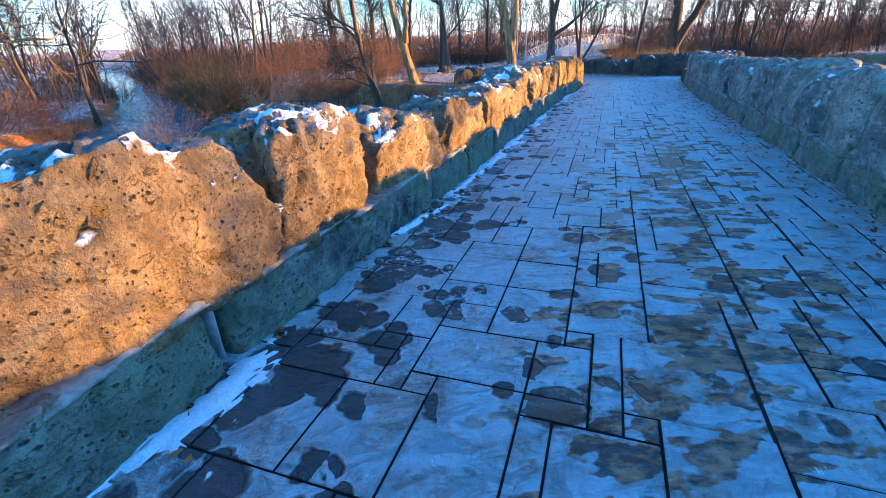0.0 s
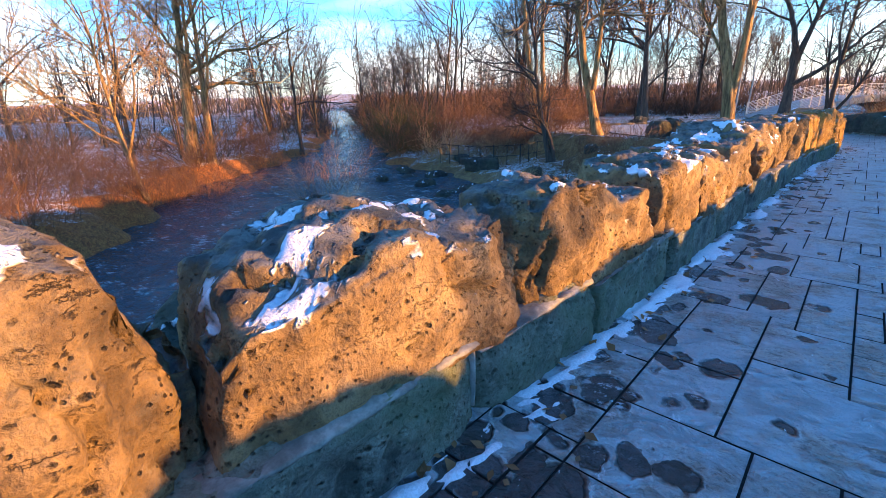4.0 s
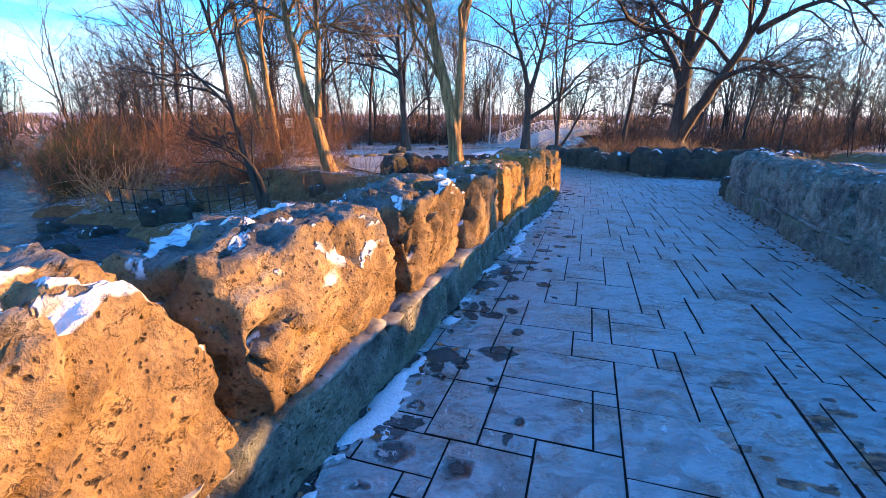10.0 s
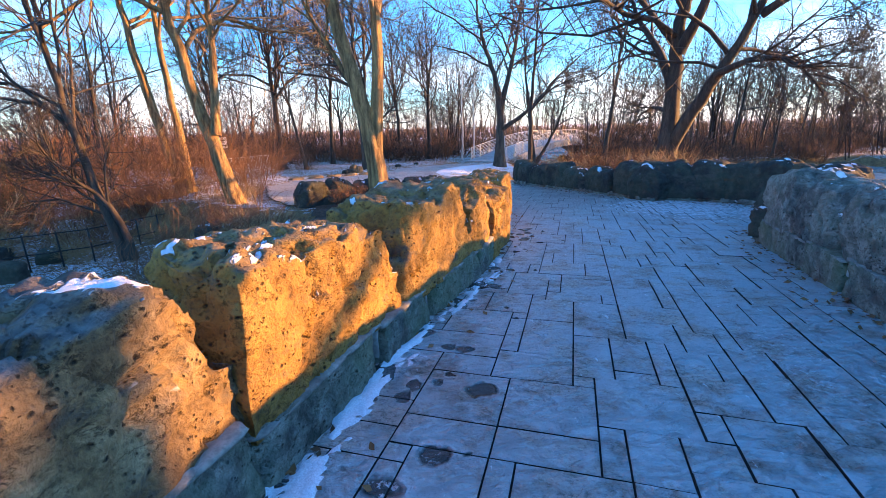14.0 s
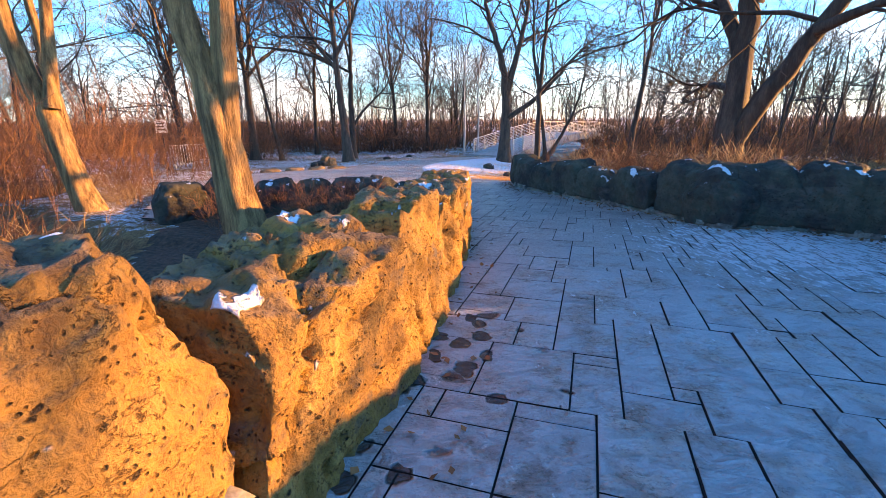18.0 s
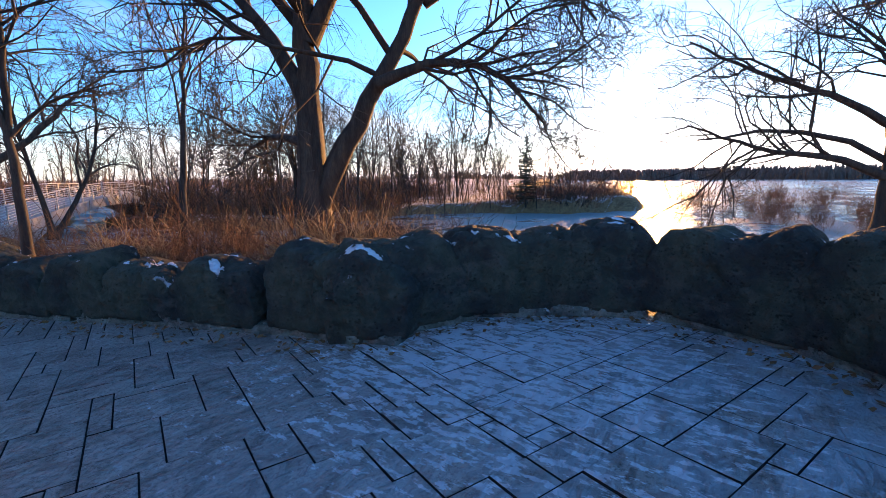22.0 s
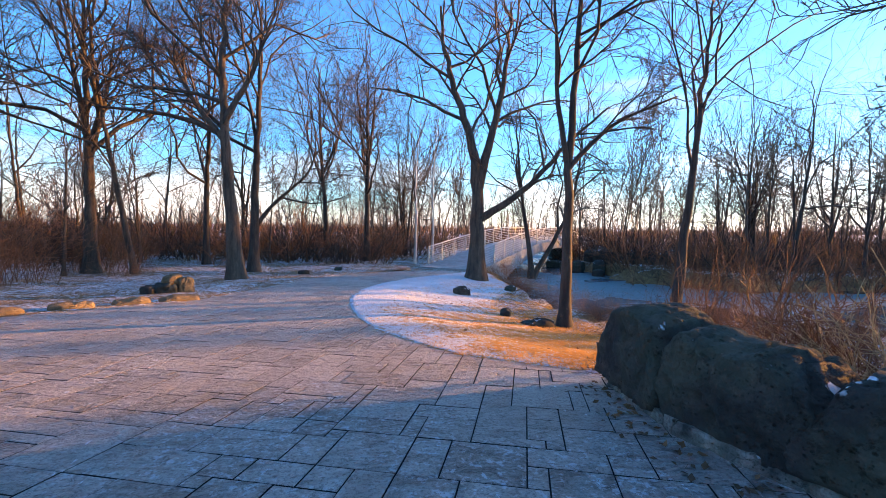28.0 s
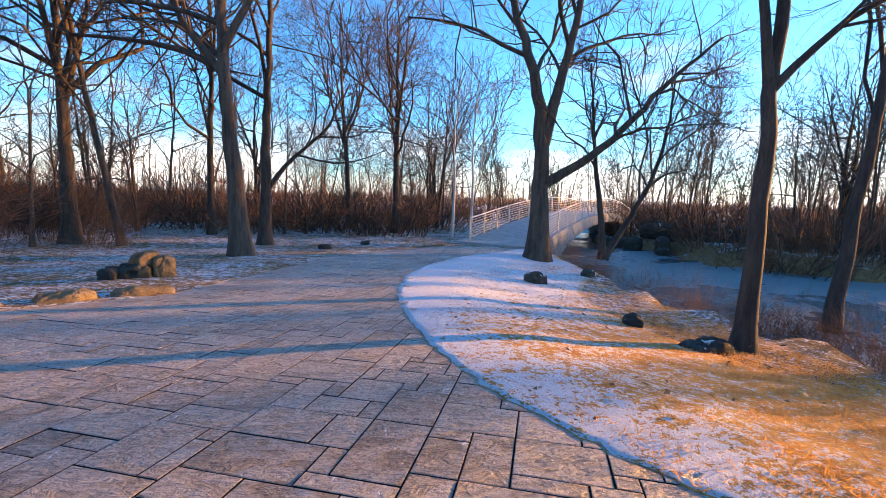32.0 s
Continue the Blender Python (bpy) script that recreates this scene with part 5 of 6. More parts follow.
rock_brown = stone_material("brown_fieldstone", ((0.3, (0.10, 0.07, 0.04)), (0.5, (0.26, 0.18, 0.09)), (0.7, (0.42, 0.32, 0.18))))
rock(9.48, 43.3, 0.55, 0.42, 0.36, rock_dark, "black rounded rock on the snowy lawn", 20)
rock(9.79, 39.05, 0.42, 0.28, 0.26, rock_dark, "small black rock on the lawn edge", 70)
rock(10.15, 37.7, 0.8, 0.4, 0.2, rock_dark, "flat dark rock beside the slender tree", 15)
rock(11.97, 45.5, 0.5, 0.34, 0.26, rock_dark, "dark rock on the bank above the creek", 50)
rock(0.5, 41.6, 0.6, 0.5, 0.36, rock_dark, "dark boulder at the paving edge", 10)
rock(0.62, 41.7, 0.46, 0.36, 0.28, rock_brown, "brown boulder stacked on another", 60, z=land_at(0.6, 41.6) + 0.3)
rock(0.12, 41.45, 0.42, 0.4, 0.3, rock_dark, "black rock leaning on the rock pile", 80)
rock(0.95, 41.75, 0.42, 0.36, 0.5, rock_brown, "ochre lichened rock of the small pile", 30)
for x, y, t_, ln in ((1.55, 39.75, 35, 0.9), (0.75, 39.15, 32, 0.8), (-0.1, 38.5, 38, 0.95), (-0.9, 37.6, 45, 0.9), (-1.7, 36.6, 50, 0.9)):
    rock(x, y, ln * 0.95, 0.42, 0.24, rock_brown, "flat tan edging stone along the paving", t_)
rock(3.1, 49.8, 0.5, 0.35, 0.25, rock_dark, "dark rock beside the far path", 10)
rock(4.6, 51.6, 0.45, 0.35, 0.25, rock_dark, "dark rock beside the far path", 80)
rg = np.random.RandomState(19)
for _ in range(24):
    x, y = 21.5 + 8 * rg.rand(), 56.5 + 7 * rg.rand()
    rock(x, y, 0.9 + 0.9 * rg.rand(), 0.7 + 0.5 * rg.rand(), 0.6 + 0.6 * rg.rand(), rock_dark, "large black rock heaped on the bank by the footbridge", 360 * rg.rand(), 0.15, z=max(land_at(x, y), WATER - 0.1))
rg = np.random.RandomState(9)
for _ in range(26):
    x, y = -0.5 - 11 * rg.rand(), 17 + 10 * rg.rand()
    rock(x, y, 0.5 + 0.7 * rg.rand(), 0.4 + 0.4 * rg.rand(), 0.35 + 0.3 * rg.rand(), rock_dark, "dark snow-dusted rock in the shallow creek", 360 * rg.rand(), 0.1, z=max(land_at(x, y), WATER - 0.15))
for _ in range(12):
    s_ = 8 + 20 * rg.rand()
    p_, d_ = LEFT.at(s_)
    o_ = p_ + np.array([-d_[1], d_[0]]) * (1.3 + 1.2 * rg.rand())
    rock(o_[0], o_[1], 0.7 + 0.5 * rg.rand(), 0.6, 0.5, rock_dark, "dark rock on the bank below the parapet", 360 * rg.rand(), 0.12)

barrier = tagged(new("barrier_fence"), "grey metal crowd barrier standing among the shrubs", "barrier")
fa, fb = Vector((-6.4, 40.0, 0)), Vector((-4.9, 42.8, 0))
barrier.matrix_basis = pose(fa.x, fa.y, land_at(fa.x, fa.y), 0, 0, math.degrees(math.atan2(fb.y - fa.y, fb.x - fa.x)))
flen = (fb - fa).length
for z_ in (0.22, 1.15):
    v, f = [], []
    tube(v, f, np.array([(0, 0, z_), (flen / 2, 0, z_), (flen, 0, z_)]), np.full(3, 0.022), 8)
    put("top_rail" if z_ > 1 else "bottom_rail", mesh_of("barrier_rail", v, f, steel), barrier)
v, f = [], []
tube(v, f, np.array([(0, 0, 0.2), (0, 0, 0.7), (0, 0, 1.15)]), np.full(3, 0.014), 6)
bar_mesh = mesh_of("bar", v, f, steel)
for k in range(25):
    put("bar", bar_mesh, barrier, at=pose(flen * k / 24, 0, 0))
bm = bmesh.new()
box(bm, (-0.03, -0.3, 0), (0.03, 0.3, 0.04))
foot_mesh = bpy.data.meshes.new("foot")
box(bm, (-0.025, -0.025, 0.0), (0.025, 0.025, 0.25))
bm.to_mesh(foot_mesh)
bm.free()
foot_mesh.materials.append(steel)
for x_ in (0.15, flen - 0.15):
    put("foot", foot_mesh, barrier, at=pose(x_, 0, 0))

sign = tagged(new("park_sign"), "small pale park sign on a thin metal post", "sign")
sign.matrix_basis = pose(-6.3, 39.4, land_at(-6.3, 39.4), 0, 0, 20)
bm = bmesh.new()
box(bm, (-0.025, -0.025, 0), (0.025, 0.025, 2.3))
part("post", bm, iron, sign)
bm = bmesh.new()
box(bm, (-0.23, -0.045, 1.75), (0.23, -0.025, 2.35))
board = part("board", bm, white_paint, sign, "pale board with dark unreadable marks")
for k in range(3):
    bm = bmesh.new()
    box(bm, (-0.16, -0.052, 1.87 + 0.14 * k), (0.16 - 0.06 * (k % 2), -0.046, 1.92 + 0.14 * k))
    part("text_bar", bm, iron, board)

# dark railing on the ledge by the creek
creek_rail = tagged(new("creek_railing"), "dark iron post railing along the creek ledge", "railing")
RAILP = Poly([(-8.8, 25.2), (-6.4, 24.2), (-4.6, 25.4), (-3.2, 28.5)])
zr = -2.35
v, f = [], []
tube(v, f, np.array([(0, 0, 0), (0, 0, 0.5), (0, 0, 1.0)]), np.full(3, 0.022), 6)
cpost = mesh_of("post", v, f, iron)
for k in range(13):
    p_, _d = RAILP.at(RAILP.s[-1] * k / 12)
    put("post", cpost, creek_rail, at=pose(p_[0], p_[1], zr))
for z_ in (0.45, 0.95):
    v, f = [], []
    tube(v, f, np.array([(*RAILP.at(RAILP.s[-1] * k / 12)[0], zr + z_) for k in range(13)]), np.full(13, 0.015), 6)
    put("rail", mesh_of("creek_rail", v, f, iron), creek_rail)

# spruce on the far shore
spruce_green = plain("spruce_needles", (0.03, 0.045, 0.025), (0.07, 0.08, 0.04), 5, 0.9)
spruce = tagged(new("spruce_tree"), "lone dark spruce on the far shore", "tree")
spruce.matrix_basis = pose(47.6, 40.0, land_at(47.6, 40.0) - 0.1) @ Matrix.Scale(0.85, 4)
v, f = [], []
tube(v, f, np.array([(0, 0, 0), (0, 0, 4), (0, 0, 8.2)]), np.array([0.12, 0.08, 0.01]), 7)
put("trunk", mesh_of("spruce_trunk", v, f, bark_dark), spruce)
v, f = [], []
rg = np.random.RandomState(2)
for k in range(150):
    z_ = 1.0 + 7.0 * rg.rand()
    a_ = rg.rand() * 6.28
    ln = (8.4 - z_) * 0.26 * (0.7 + 0.5 * rg.rand())
    p_ = limb(rg, (0, 0, z_), (math.cos(a_), math.sin(a_), 0.1), ln, 0.06, -0.05, 4)
    tube(v, f, p_, np.linspace(0.09, 0.01, 5), 4)
    for q_ in p_[1:]:
        for sgn in (-1, 1):
            w_ = np.array([-math.sin(a_), math.cos(a_), -0.25]) * sgn * 0.22 + np.array([math.cos(a_), math.sin(a_), 0]) * 0.12
            tube(v, f, np.array([q_, q_ + w_ * 0.6, q_ + w_]), np.array([0.035, 0.025, 0.006]), 3)
put("crown", mesh_of("spruce_crown", v, f, spruce_green), spruce)

# far woods on the horizon
far_brown = plain("far_wood", (0.10, 0.075, 0.06), (0.2, 0.15, 0.12), 0.05, 1.0)
v, f = [], []
rg = np.random.RandomState(12)
for k in range(1000):
    a_ = radians(-85 + 250 * rg.rand())
    sunny = abs(math.degrees(a_) - SUN_AZ) < 32
    d_ = 95 + 160 * rg.rand() ** 1.3 + (160 if sunny else 0)
    x_, y_ = 8 + d_ * math.sin(a_), 20 + d_ * math.cos(a_)
    if not sunny and (inside(x_, y_, POND) or inside(x_, y_, CREEK)):
        continue
    h_ = (4 + 7 * rg.rand()) * (1.5 if sunny else 1.0)
    top_ = np.array([x_ + rg.normal(0, 0.6), y_ + rg.normal(0, 0.6), -1.8 + h_])
    base_ = np.array([x_, y_, -2.5])
    tube(v, f, np.array([base_, (base_ + top_) / 2 + rg.normal(0, 0.15, 3), top_]), np.array([0.16, 0.1, 0.03]), 3)
    for m_ in range(11):
        z0_ = base_ + (top_ - base_) * (0.1 + 0.8 * rg.rand())
        w_ = np.array([rg.normal(0, 1), rg.normal(0, 1), 0.9 + 0.8 * rg.rand()])
        w_ *= h_ * (0.12 + 0.16 * rg.rand()) / np.linalg.norm(w_)
        tube(v, f, np.array([z0_, z0_ + w_ * 0.5 + rg.normal(0, 0.1, 3), z0_ + w_]), np.array([0.07, 0.05, 0.02]), 3)
for k in range(1100):
    a_ = radians(-85 + 250 * rg.rand())
    d_ = 100 + 160 * rg.rand() + (170 if abs(math.degrees(a_) - SUN_AZ) < 32 else 0)
    x_, y_ = 8 + d_ * math.sin(a_), 20 + d_ * math.cos(a_)
    if d_ < 260 and (inside(x_, y_, POND) or inside(x_, y_, CREEK)):
        continue
    for m_ in range(9):
        p_ = np.array([x_ + rg.normal(0, 1.6), y_ + rg.normal(0, 1.6), -2.5])
        w_ = np.array([rg.normal(0, 0.7), rg.normal(0, 0.7), (1.6 + 2.0 * rg.rand()) * (2.2 if d_ > 262 else 1.0)])
        tube(v, f, np.array([p_, p_ + w_ * 0.6, p_ + w_]), np.array([0.22, 0.18, 0.04]), 3)
for k in range(900):
    a_ = radians(SUN_AZ - 8 + 60 * rg.rand())
    d_ = 280 + 160 * rg.rand()
    x_, y_ = 8 + d_ * math.sin(a_), 20 + d_ * math.cos(a_)
    for m_ in range(5):
        p_ = np.array([x_ + rg.normal(0, 2.5), y_ + rg.normal(0, 2.5), -2.9])
        w_ = np.array([rg.normal(0, 1.2), rg.normal(0, 1.2), 3 + 5 * rg.rand()])
        tube(v, f, np.array([p_, p_ + w_ * 0.6, p_ + w_]), np.array([0.9, 0.7, 0.1]), 3)
put("far_woods", mesh_of("far_woods", v, f, far_brown), None, "hazy brown bare woods along the horizon", "woodland", kind="stuff")

# thin growth standing in the shallows of the pond
for x_, y_, s_ in ((44, 20.5, 0.8), (46, 21.2, 0.9), (47.5, 20.2, 0.7), (49, 21.5, 0.9), (42, 16, 0.8), (44.5, 15.2, 1.0), (47, 15.8, 0.8), (50, 15, 0.9), (40, 12.8, 0.8), (52, 18, 0.9), (45, 18, 0.6), (21, 29, 0.6), (22.5, 32, 0.7), (20.5, 35.5, 0.6), (19, 38, 0.6), (23.5, 27.5, 0.5)):
    shrub(0, x_, y_, s_, WATER - 0.02)

for _ in range(46):
    shrub(0 if rng.rand() < 0.6 else 3, 42 + 40 * rng.rand(), 3 + 25 * rng.rand(), 0.6 + 0.7 * rng.rand(), WATER - 0.02)

# dark mulch of the planting bed
BED = [(4.2, 20.3), (5.3, 22.3), (5.9, 24.9), (5.3, 26.3), (4.5, 26.8), (3.3, 26.9), (2.1, 26.3), (1.3, 25.5), (2.0, 23.5), (3.0, 21.3)]
qx, qy = np.meshgrid(np.arange(1.2, 6.1, 0.14), np.arange(20.2, 27.0, 0.14))
qz = np.maximum(land(qx, qy), KX * qx + KY * qy - 0.14) + 0.03 + 0.03 * wavy(qx, qy, 51, 0.7)
okay = inside(qx, qy, BED)
ncol = qx.shape[1]
f = [(j * ncol + i, j * ncol + i + 1, (j + 1) * ncol + i + 1, (j + 1) * ncol + i) for j in range(qx.shape[0] - 1) for i in range(ncol - 1) if okay[j, i] and okay[j + 1, i] and okay[j, i + 1] and okay[j + 1, i + 1]]
mulch = plain("leaf_mulch", (0.03, 0.02, 0.012), (0.14, 0.085, 0.045), 17, 0.95, 0, 0.05)
put("planting_bed", mesh_of("planting_bed", np.stack([qx.ravel(), qy.ravel(), qz.ravel()], 1), f, mulch), label="dark leaf mulch in the walled planting bed", kind="structure")

# dry growth in the planting bed and on the pond's edge
for x_, y_, k_, s_ in ((5.0, 25.7, 0, 0.42), (2.6, 25.4, 0, 0.45), (5.7, 24.6, 0, 0.35), (4.2, 25.2, 0, 0.4), (3.5, 25.9, 3, 0.26), (4.9, 24.2, 0, 0.36), (4.5, 26.2, 3, 0.24), (3.0, 24.6, 0, 0.33)):
    shrub(k_, x_, y_, s_, gz(x_, y_) - 0.1)

# snow blown along the foot of the long parapet
v, f = [], []
total = 26.5
cols, W_ = 13, 0.36
ns = int((total - 6) / 0.05)
hgt = np.zeros((ns, cols))
for i in range(ns):
    s_ = 6 + 0.05 * i
    for j in range(cols):
        o_ = (j + 0.5) / cols
        w_ = noise.noise(Vector((s_ * 0.55, 3.1, 0))) * 0.5 + noise.noise(Vector((s_ * 1.9, o_ * 2.2, 5))) * 0.55 + noise.noise(Vector((s_ * 6, o_ * 5, 9))) * 0.35
        hgt[i, j] = 0.0 + w_ * 1.15 + 0.4 * noise.noise(Vector((s_ * 15, o_ * 11, 2))) - abs(o_ - 0.25) * 1.0
for i in range(ns):
    p_, d_ = LEFT.at(6 + 0.05 * i)
    for j in range(cols):
        q_ = p_ + np.array([d_[1], -d_[0]]) * (W_ * (j + 0.5) / cols - 0.03)
        v.append((q_[0], q_[1], KX * q_[0] + KY * q_[1] + 0.003 + min(0.02, max(-0.04, hgt[i, j] * 0.1))))
for i in range(ns - 1):
    for j in range(cols - 1):
        if max(hgt[i, j], hgt[i + 1, j], hgt[i, j + 1], hgt[i + 1, j + 1]) > 0:
            f.append((i * cols + j, i * cols + j + 1, (i + 1) * cols + j + 1, (i + 1) * cols + j))
put("snow_drift", mesh_of("snow_drift", v, f, snow_mat), None, "thin broken snow drift along the parapet foot", "snow", kind="stuff")

# turf edge of the lawn, just above the paving
turf_line = Poly([(11.4, 51.0), (9.6, 48.9), (8.2, 47.4), (6.7, 44.6), (5.95, 42.2), (5.7, 40.0), (5.82, 37.8), (6.3, 35.5), (7.4, 33.6), (8.75, 32.7)])
left_line = Poly([(-1.9, 33.0), (-1.6, 36.2), (0.4, 38.4), (1.9, 39.5), (2.83, 42.7), (3.8, 46.5), (5.6, 49.5), (8.4, 52.6)])
RIM = (0.0, 0.02, 0.12, 0.3, 0.5, 0.75, 1.0, 1.3, 1.7, 2.1, 2.6, 3.1, 3.6, 4.1, 4.6)
for line_, wide_, lab_ in ((turf_line, 15, "straw-coloured lawn with patches of snow, rounded by the paving"), (left_line, 12, "snow-dusted lawn edge along the paving")):
    n_ = int(line_.s[-1] / 0.12)
    pts_ = np.array([line_.at(line_.s[-1] * k / n_)[0] for k in range(n_ + 1)])
    for _ in range(30):
        pts_[1:-1] = (pts_[:-2] + 2 * pts_[1:-1] + pts_[2:]) / 4
    tan_ = np.gradient(pts_, axis=0)
    tan_ /= np.linalg.norm(tan_, axis=1)[:, None]
    out_ = np.stack([-tan_[:, 1], tan_[:, 0]], 1)
    wob_ = np.array([0.07 * noise.noise(Vector((k * 0.3, 1, 4))) + 0.09 * noise.noise(Vector((k * 1.1, 1, 9))) for k in range(n_ + 1)])
    cols_ = []
    for m_ in range(wide_):
        q_ = pts_ + out_ * (RIM[m_] + wob_ * (m_ < 3))[:, None]
        base_ = KX * q_[:, 0] + KY * np.minimum(q_[:, 1], 50)
        k_ = min(1.0, max(0.0, RIM[m_] - 0.5) / 1.6)
        z_ = (base_ + (-0.012 if m_ == 0 else 0.004)) * (1 - k_) + (np.maximum(land(q_[:, 0], q_[:, 1]), -9) + 0.03) * k_
        if m_ == wide_ - 1:
            z_ = z_ - 0.12
        z_ = z_ + (0.007 * wavy(q_[:, 0], q_[:, 1], 41, 0.35) if m_ > 1 else 0)
        cols_.append(np.stack([q_[:, 0], q_[:, 1], z_], 1))
    v = np.concatenate(cols_)
    f = [(m_ * (n_ + 1) + k, m_ * (n_ + 1) + k + 1, (m_ + 1) * (n_ + 1) + k + 1, (m_ + 1) * (n_ + 1) + k) for m_ in range(wide_ - 1) for k in range(n_)]
    put("lawn", mesh_of("lawn", v, f, lawn_mat if wide_ == 15 else ground_mat), label=lab_, kind="structure")

# straw-coloured grass through the snow of the lawn
rg = np.random.RandomState(31)
v, f = [], []
ISLAND = [*map(tuple, turf_line.p), (10.6, 33.0), (11.6, 36.5), (12.0, 42), (12.4, 49)]
bx, by = 5.7 + 6.3 * rg.rand(160000), 32.5 + 15 * rg.rand(160000) ** 1.5
keep = inside(bx, by, ISLAND) & (wavy(bx, by, 4, 2.5) * 0.2 + wavy(bx, by, 6, 0.6) * 0.35 + (bx - 8.0) * 0.3 - (by - 36) * 0.12 > rg.rand(160000) * 1.7 - 0.25)
bx, by = bx[keep][:48000], by[keep][:48000]
edge_ = signed(bx, by, PAVED)
bz = KX * bx + KY * by
k_ = np.clip((edge_ - 0.5) / 1.6, 0, 1)
bz = (bz + 0.012) * (1 - k_) + (land(bx, by) + 0.03) * k_
for x_, y_, z_ in zip(bx, by, bz):
    a_, h_ = rg.rand() * 6.28, 0.008 + 0.028 * rg.rand()
    b_ = len(v)
    c_, s_ = math.cos(a_) * 0.006, math.sin(a_) * 0.006
    v += [(x_ - c_, y_ - s_, z_ - 0.01), (x_ + c_, y_ + s_, z_ - 0.01), (x_ + rg.normal(0, 0.045), y_ + rg.normal(0, 0.045), z_ + h_)]
    f.append((b_, b_ + 1, b_ + 2))
straw = plain("orange_straw", (0.58, 0.29, 0.05), (0.85, 0.52, 0.15), 1.7, 0.85)
straw_nodes, straw_links = straw.node_tree.nodes, straw.node_tree.links
glow_through, both = straw_nodes.new("ShaderNodeBsdfTranslucent"), straw_nodes.new("ShaderNodeMixShader")
glow_through.inputs[0].default_value, both.inputs[0].default_value = (0.9, 0.48, 0.12, 1), 0.42
straw_links.new(straw_nodes["Principled BSDF"].outputs[0], both.inputs[1])
straw_links.new(glow_through.outputs[0], both.inputs[2])
straw_links.new(both.outputs[0], straw_nodes["Material Output"].inputs[0])
put("grass", mesh_of("grass", v, f, straw), None, "short straw-coloured winter grass in thin snow", "grass", kind="stuff")

# fallen leaves blown against the walls and over the paving edge
rg = np.random.RandomState(88)
v, f = [], []
leaf_spots = []
for line_, side_, count in ((RIGHT, 1, 700), (BAY, 1, 350), (PLAZA, 1, 350), (LEFT, -1, 350)):
    for _ in range(count):
        p_, d_ = line_.at(line_.s[-1] * rg.rand())
        q_ = p_ + np.array([-d_[1], d_[0]]) * side_ * (0.02 + 0.45 * rg.rand() ** 2.2)
        leaf_spots.append((q_[0], q_[1], KX * q_[0] + KY * q_[1] + 0.008))
for _ in range(260):
    x_, y_ = 6.5 + 5 * rg.rand(), 32.8 + 8 * rg.rand()
    if inside(x_, y_, ISLAND):
        leaf_spots.append((x_, y_, max(land_at(x_, y_), KX * x_ + KY * y_ - 0.05) + 0.05))
for x_, y_, z_ in leaf_spots:
    m_ = pose(x_, y_, z_, rg.normal(0, 18), rg.normal(0, 18), rg.rand() * 360) @ Matrix.Scale(0.02 + 0.025 * rg.rand(), 4)
    b_ = len(v)
    for p_ in ((-1, 0, 0), (-0.2, 0.55, 0.12), (1, 0.05, 0.2), (-0.1, -0.6, 0.15)):
        v.append(tuple(m_ @ Vector(p_)))
    f.append((b_, b_ + 3, b_ + 2, b_ + 1))
leaf_brown = plain("dead_leaf", (0.10, 0.055, 0.025), (0.34, 0.17, 0.05), 1.3, 0.8)
put("fallen_leaves", mesh_of("fallen_leaves", v, f, leaf_brown, False), None, "small brown fallen leaves along the walls", "leaves", kind="stuff")

# ---- paving ----
PW = np.array([0.335, 0.942])      # way of the pattern
PN = np.array([0.942, -0.335])
CELL = 0.14
rng = np.random.RandomState(5)
u0, u1, v0, v1 = -7.5, 58.0, -20.0, 8.0
nu, nv = int((u1 - u0) / CELL), int((v1 - v0) / CELL)
uu, vv = np.meshgrid(u0 + CELL * (np.arange(nu) + 0.5), v0 + CELL * (np.arange(nv) + 0.5), indexing="ij")
wx, wy = PW[0] * uu + PN[0] * vv, PW[1] * uu + PN[1] * vv
free_cell = signed(wx, wy, PAVED) < 0.17
SIZES = [(4, 4), (5, 4), (4, 3), (3, 4), (5, 3), (4, 3), (3, 3), (3, 5), (4, 4), (3, 2), (2, 3), (4, 2)]
slabs = []


def lay(i, j, a, b):
    if i + a <= nu and j + b <= nv and free_cell[i:i + a, j:j + b].all():
        free_cell[i:i + a, j:j + b] = False
        slabs.append((i, j, a, b))
        return True
    return False


open_cells = np.argwhere(free_cell)
for i, j in open_cells[rng.permutation(len(open_cells))[:9000]]:
    lay(i, j, *SIZES[rng.randint(len(SIZES))])
for size in ((4, 3), (3, 4), (3, 3), (4, 2), (2, 4), (3, 2), (2, 3), (2, 2), (5, 1), (1, 4), (3, 1), (1, 3), (2, 1), (1, 2), (1, 1)):
    for i, j in np.argwhere(free_cell):
        if free_cell[i, j]:
            lay(i, j, *size)


def slab_points(a, b):
    g, c, h = 0.0055, 0.004, 0.03
    x0, y0, x1, y1 = g, g, a * CELL - g, b * CELL - g
    v_ = [(x0, y0, -h), (x1, y0, -h), (x1, y1, -h), (x0, y1, -h), (x0, y0, -0.004), (x1, y0, -0.004), (x1, y1, -0.004), (x0, y1, -0.004), (x0 + c, y0 + c, 0), (x1 - c, y0 + c, 0), (x1 - c, y1 - c, 0), (x0 + c, y1 - c, 0)]
    f_ = [(8, 9, 10, 11)] + [(k, (k + 1) % 4, (k + 1) % 4 + 4, k + 4) for k in range(4)] + [(k + 4, (k + 1) % 4 + 4, (k + 1) % 4 + 8, k + 8) for k in range(4)]
    return v_, f_


SLAB_SLOTS = [0] + [1] * 4 + [0] * 4
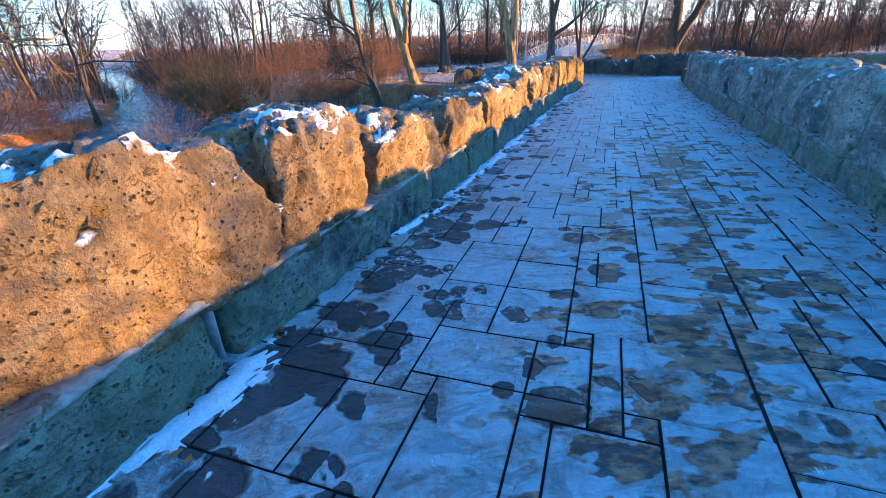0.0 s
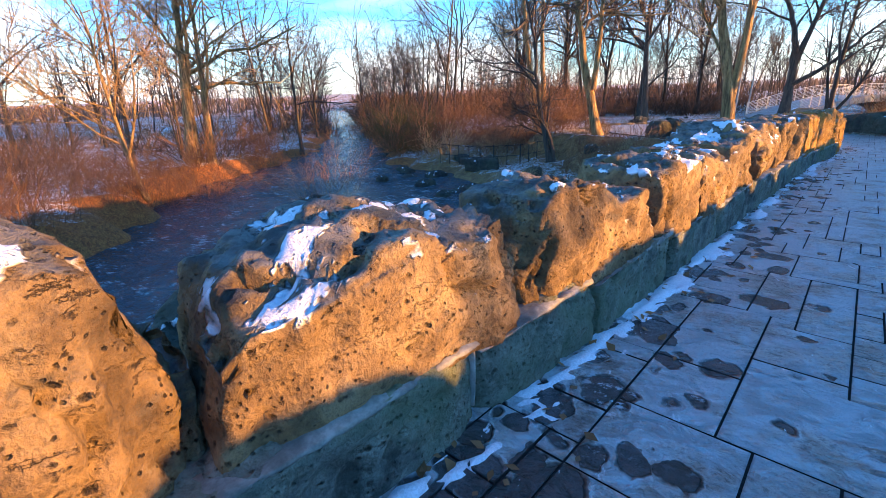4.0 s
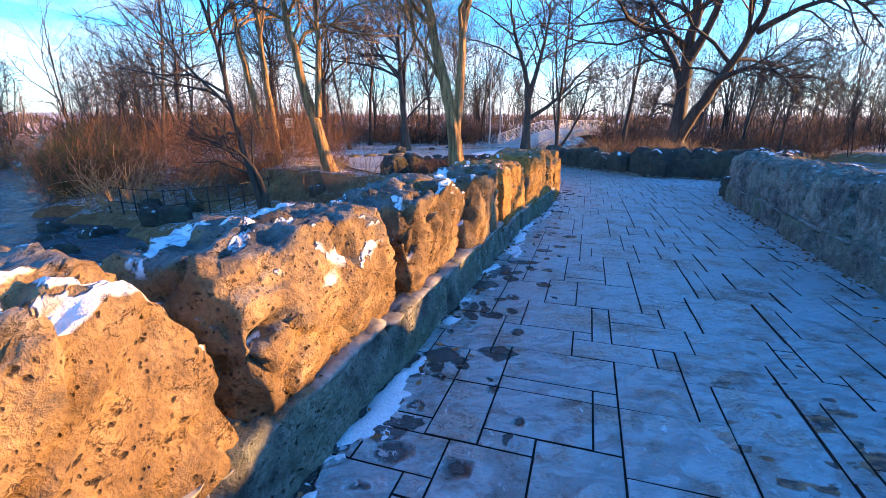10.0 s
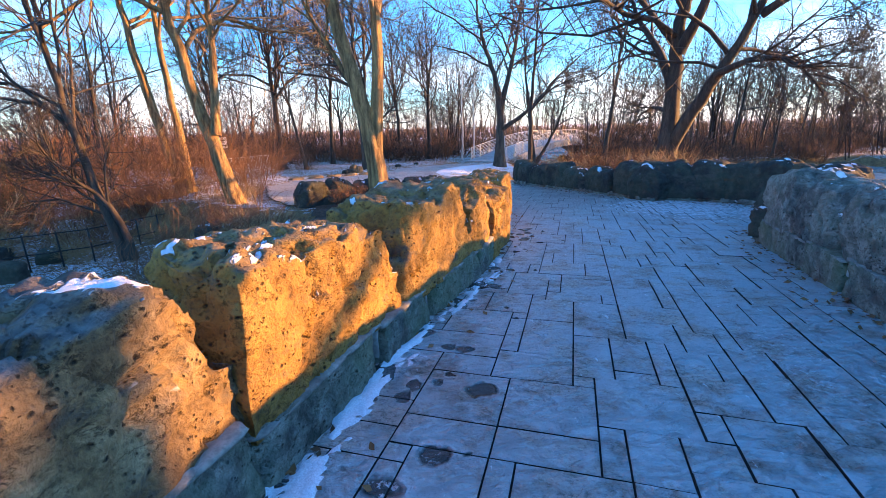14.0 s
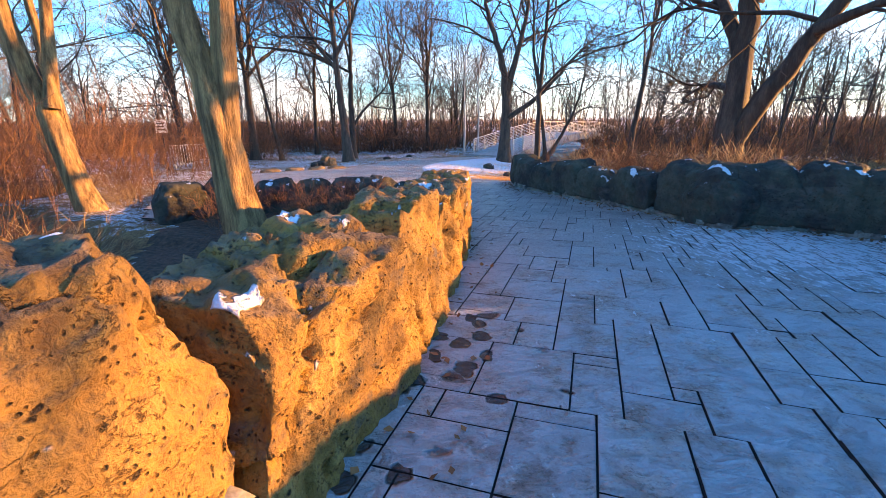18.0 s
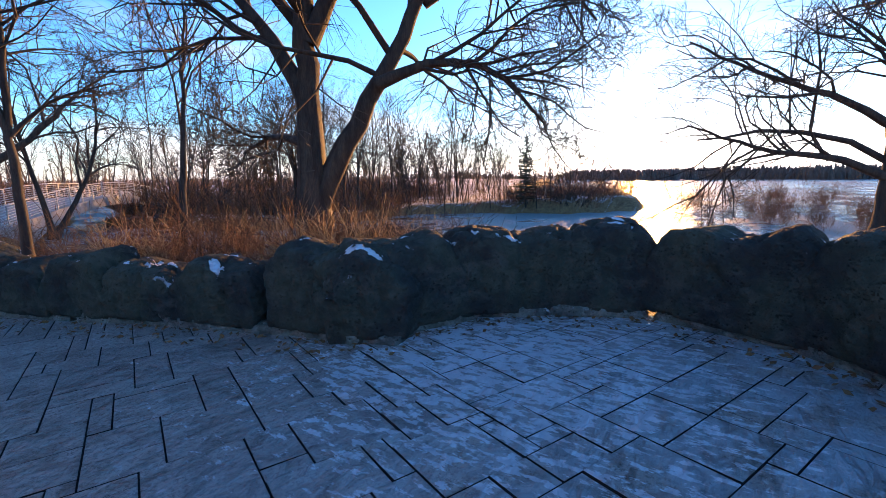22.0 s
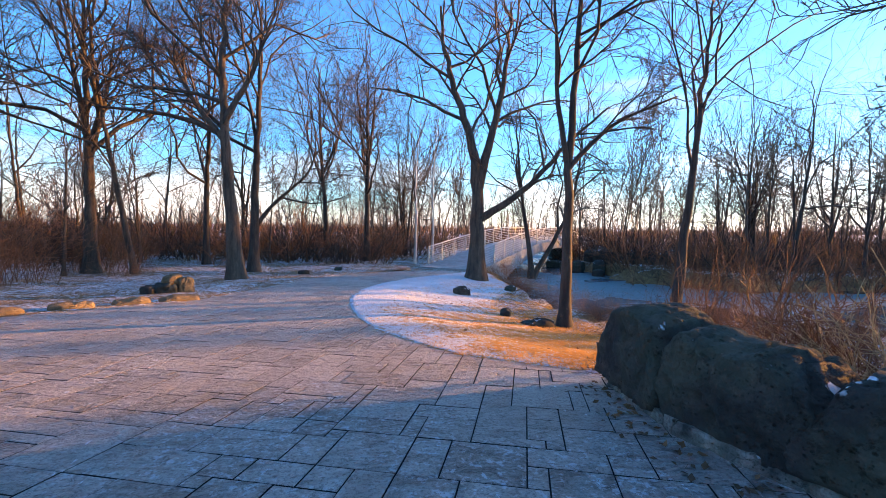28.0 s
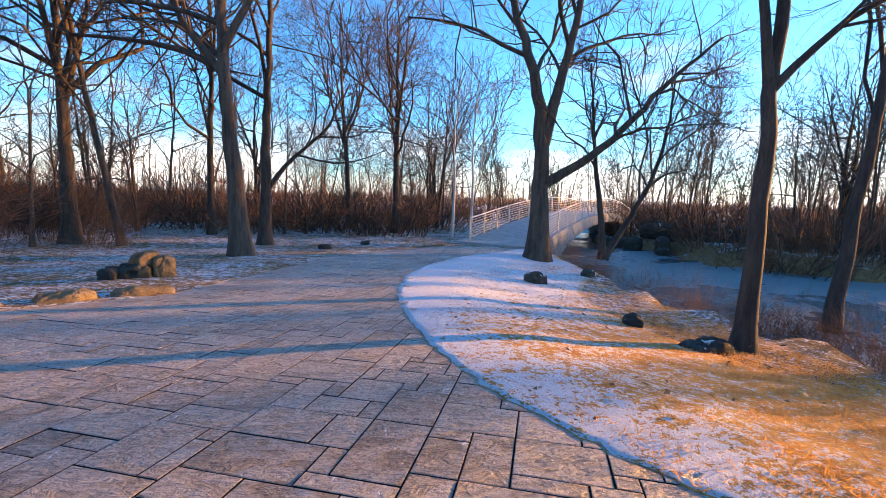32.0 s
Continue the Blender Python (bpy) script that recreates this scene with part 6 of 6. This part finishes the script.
# slope of the path as a shear of the slab's own frame
SHEAR = Matrix(((PW[0], PN[0], 0, 0), (PW[1], PN[1], 0, 0), (KX * PW[0] + KY * PW[1], KX * PN[0] + KY * PN[1], 1, 0), (0, 0, 0, 1)))
pv, pf, slab_mesh, shown = [], [], {}, 0
pavement = tagged(new("pavement"), "stamped stone paving in an ashlar pattern, frosty and damp", "paving", kind="structure")
for i, j, a, b in slabs:
    u, w = u0 + CELL * i, v0 + CELL * j
    x, y = PW * u + PN * w
    z = KX * x + KY * y + (rng.rand() - 0.5) * 0.005
    lean_u, lean_v = rng.normal(0, 0.004, 2)
    stretch_in = -2 < u < 36 and abs(w - 0.9) < 0.95 and shown < 300 and a * b > 3
    if stretch_in:
        if (a, b) not in slab_mesh:
            v_, f_ = slab_points(a, b)
            slab_mesh[(a, b)] = mesh_of("slab", [(p[1] * 0 + p[0], p[1], p[2]) for p in v_], [tuple(reversed(q)) for q in f_], [paver, joint_dark], False, SLAB_SLOTS)
        ob = put("slab", slab_mesh[(a, b)], pavement)
        lean = Matrix.Identity(4)
        lean[2][0], lean[2][1] = lean_u, lean_v
        ob.matrix_basis = Matrix.Translation((x, y, z - (lean_u * a + lean_v * b) * CELL / 2)) @ SHEAR @ lean
        shown += 1
    else:
        v_, f_ = slab_points(a, b)
        base = len(pv)
        for p in v_:
            q = PW * (u + p[0]) + PN * (w + p[1])
            pv.append((q[0], q[1], z + lean_u * (p[0] - a * CELL / 2) + lean_v * (p[1] - b * CELL / 2) + KX * (q[0] - x) + KY * (q[1] - y) + p[2]))
        pf += [tuple(base + k for k in reversed(q)) for q in f_]
put("slabs", mesh_of("slabs", pv, pf, [paver, joint_dark], False, SLAB_SLOTS * (len(pf) // 9)), pavement, "the rest of the stamped stone slabs", kind="stuff")
bm = bmesh.new()
face = bm.faces.new([bm.verts.new((x, y, KX * x + KY * y - 0.016)) for x, y in PAVED])
bmesh.ops.triangulate(bm, faces=[face])
bmesh.ops.recalc_face_normals(bm, faces=bm.faces)
part("joint_bed", bm, joint_dark, pavement, "dark damp joints between the slabs")
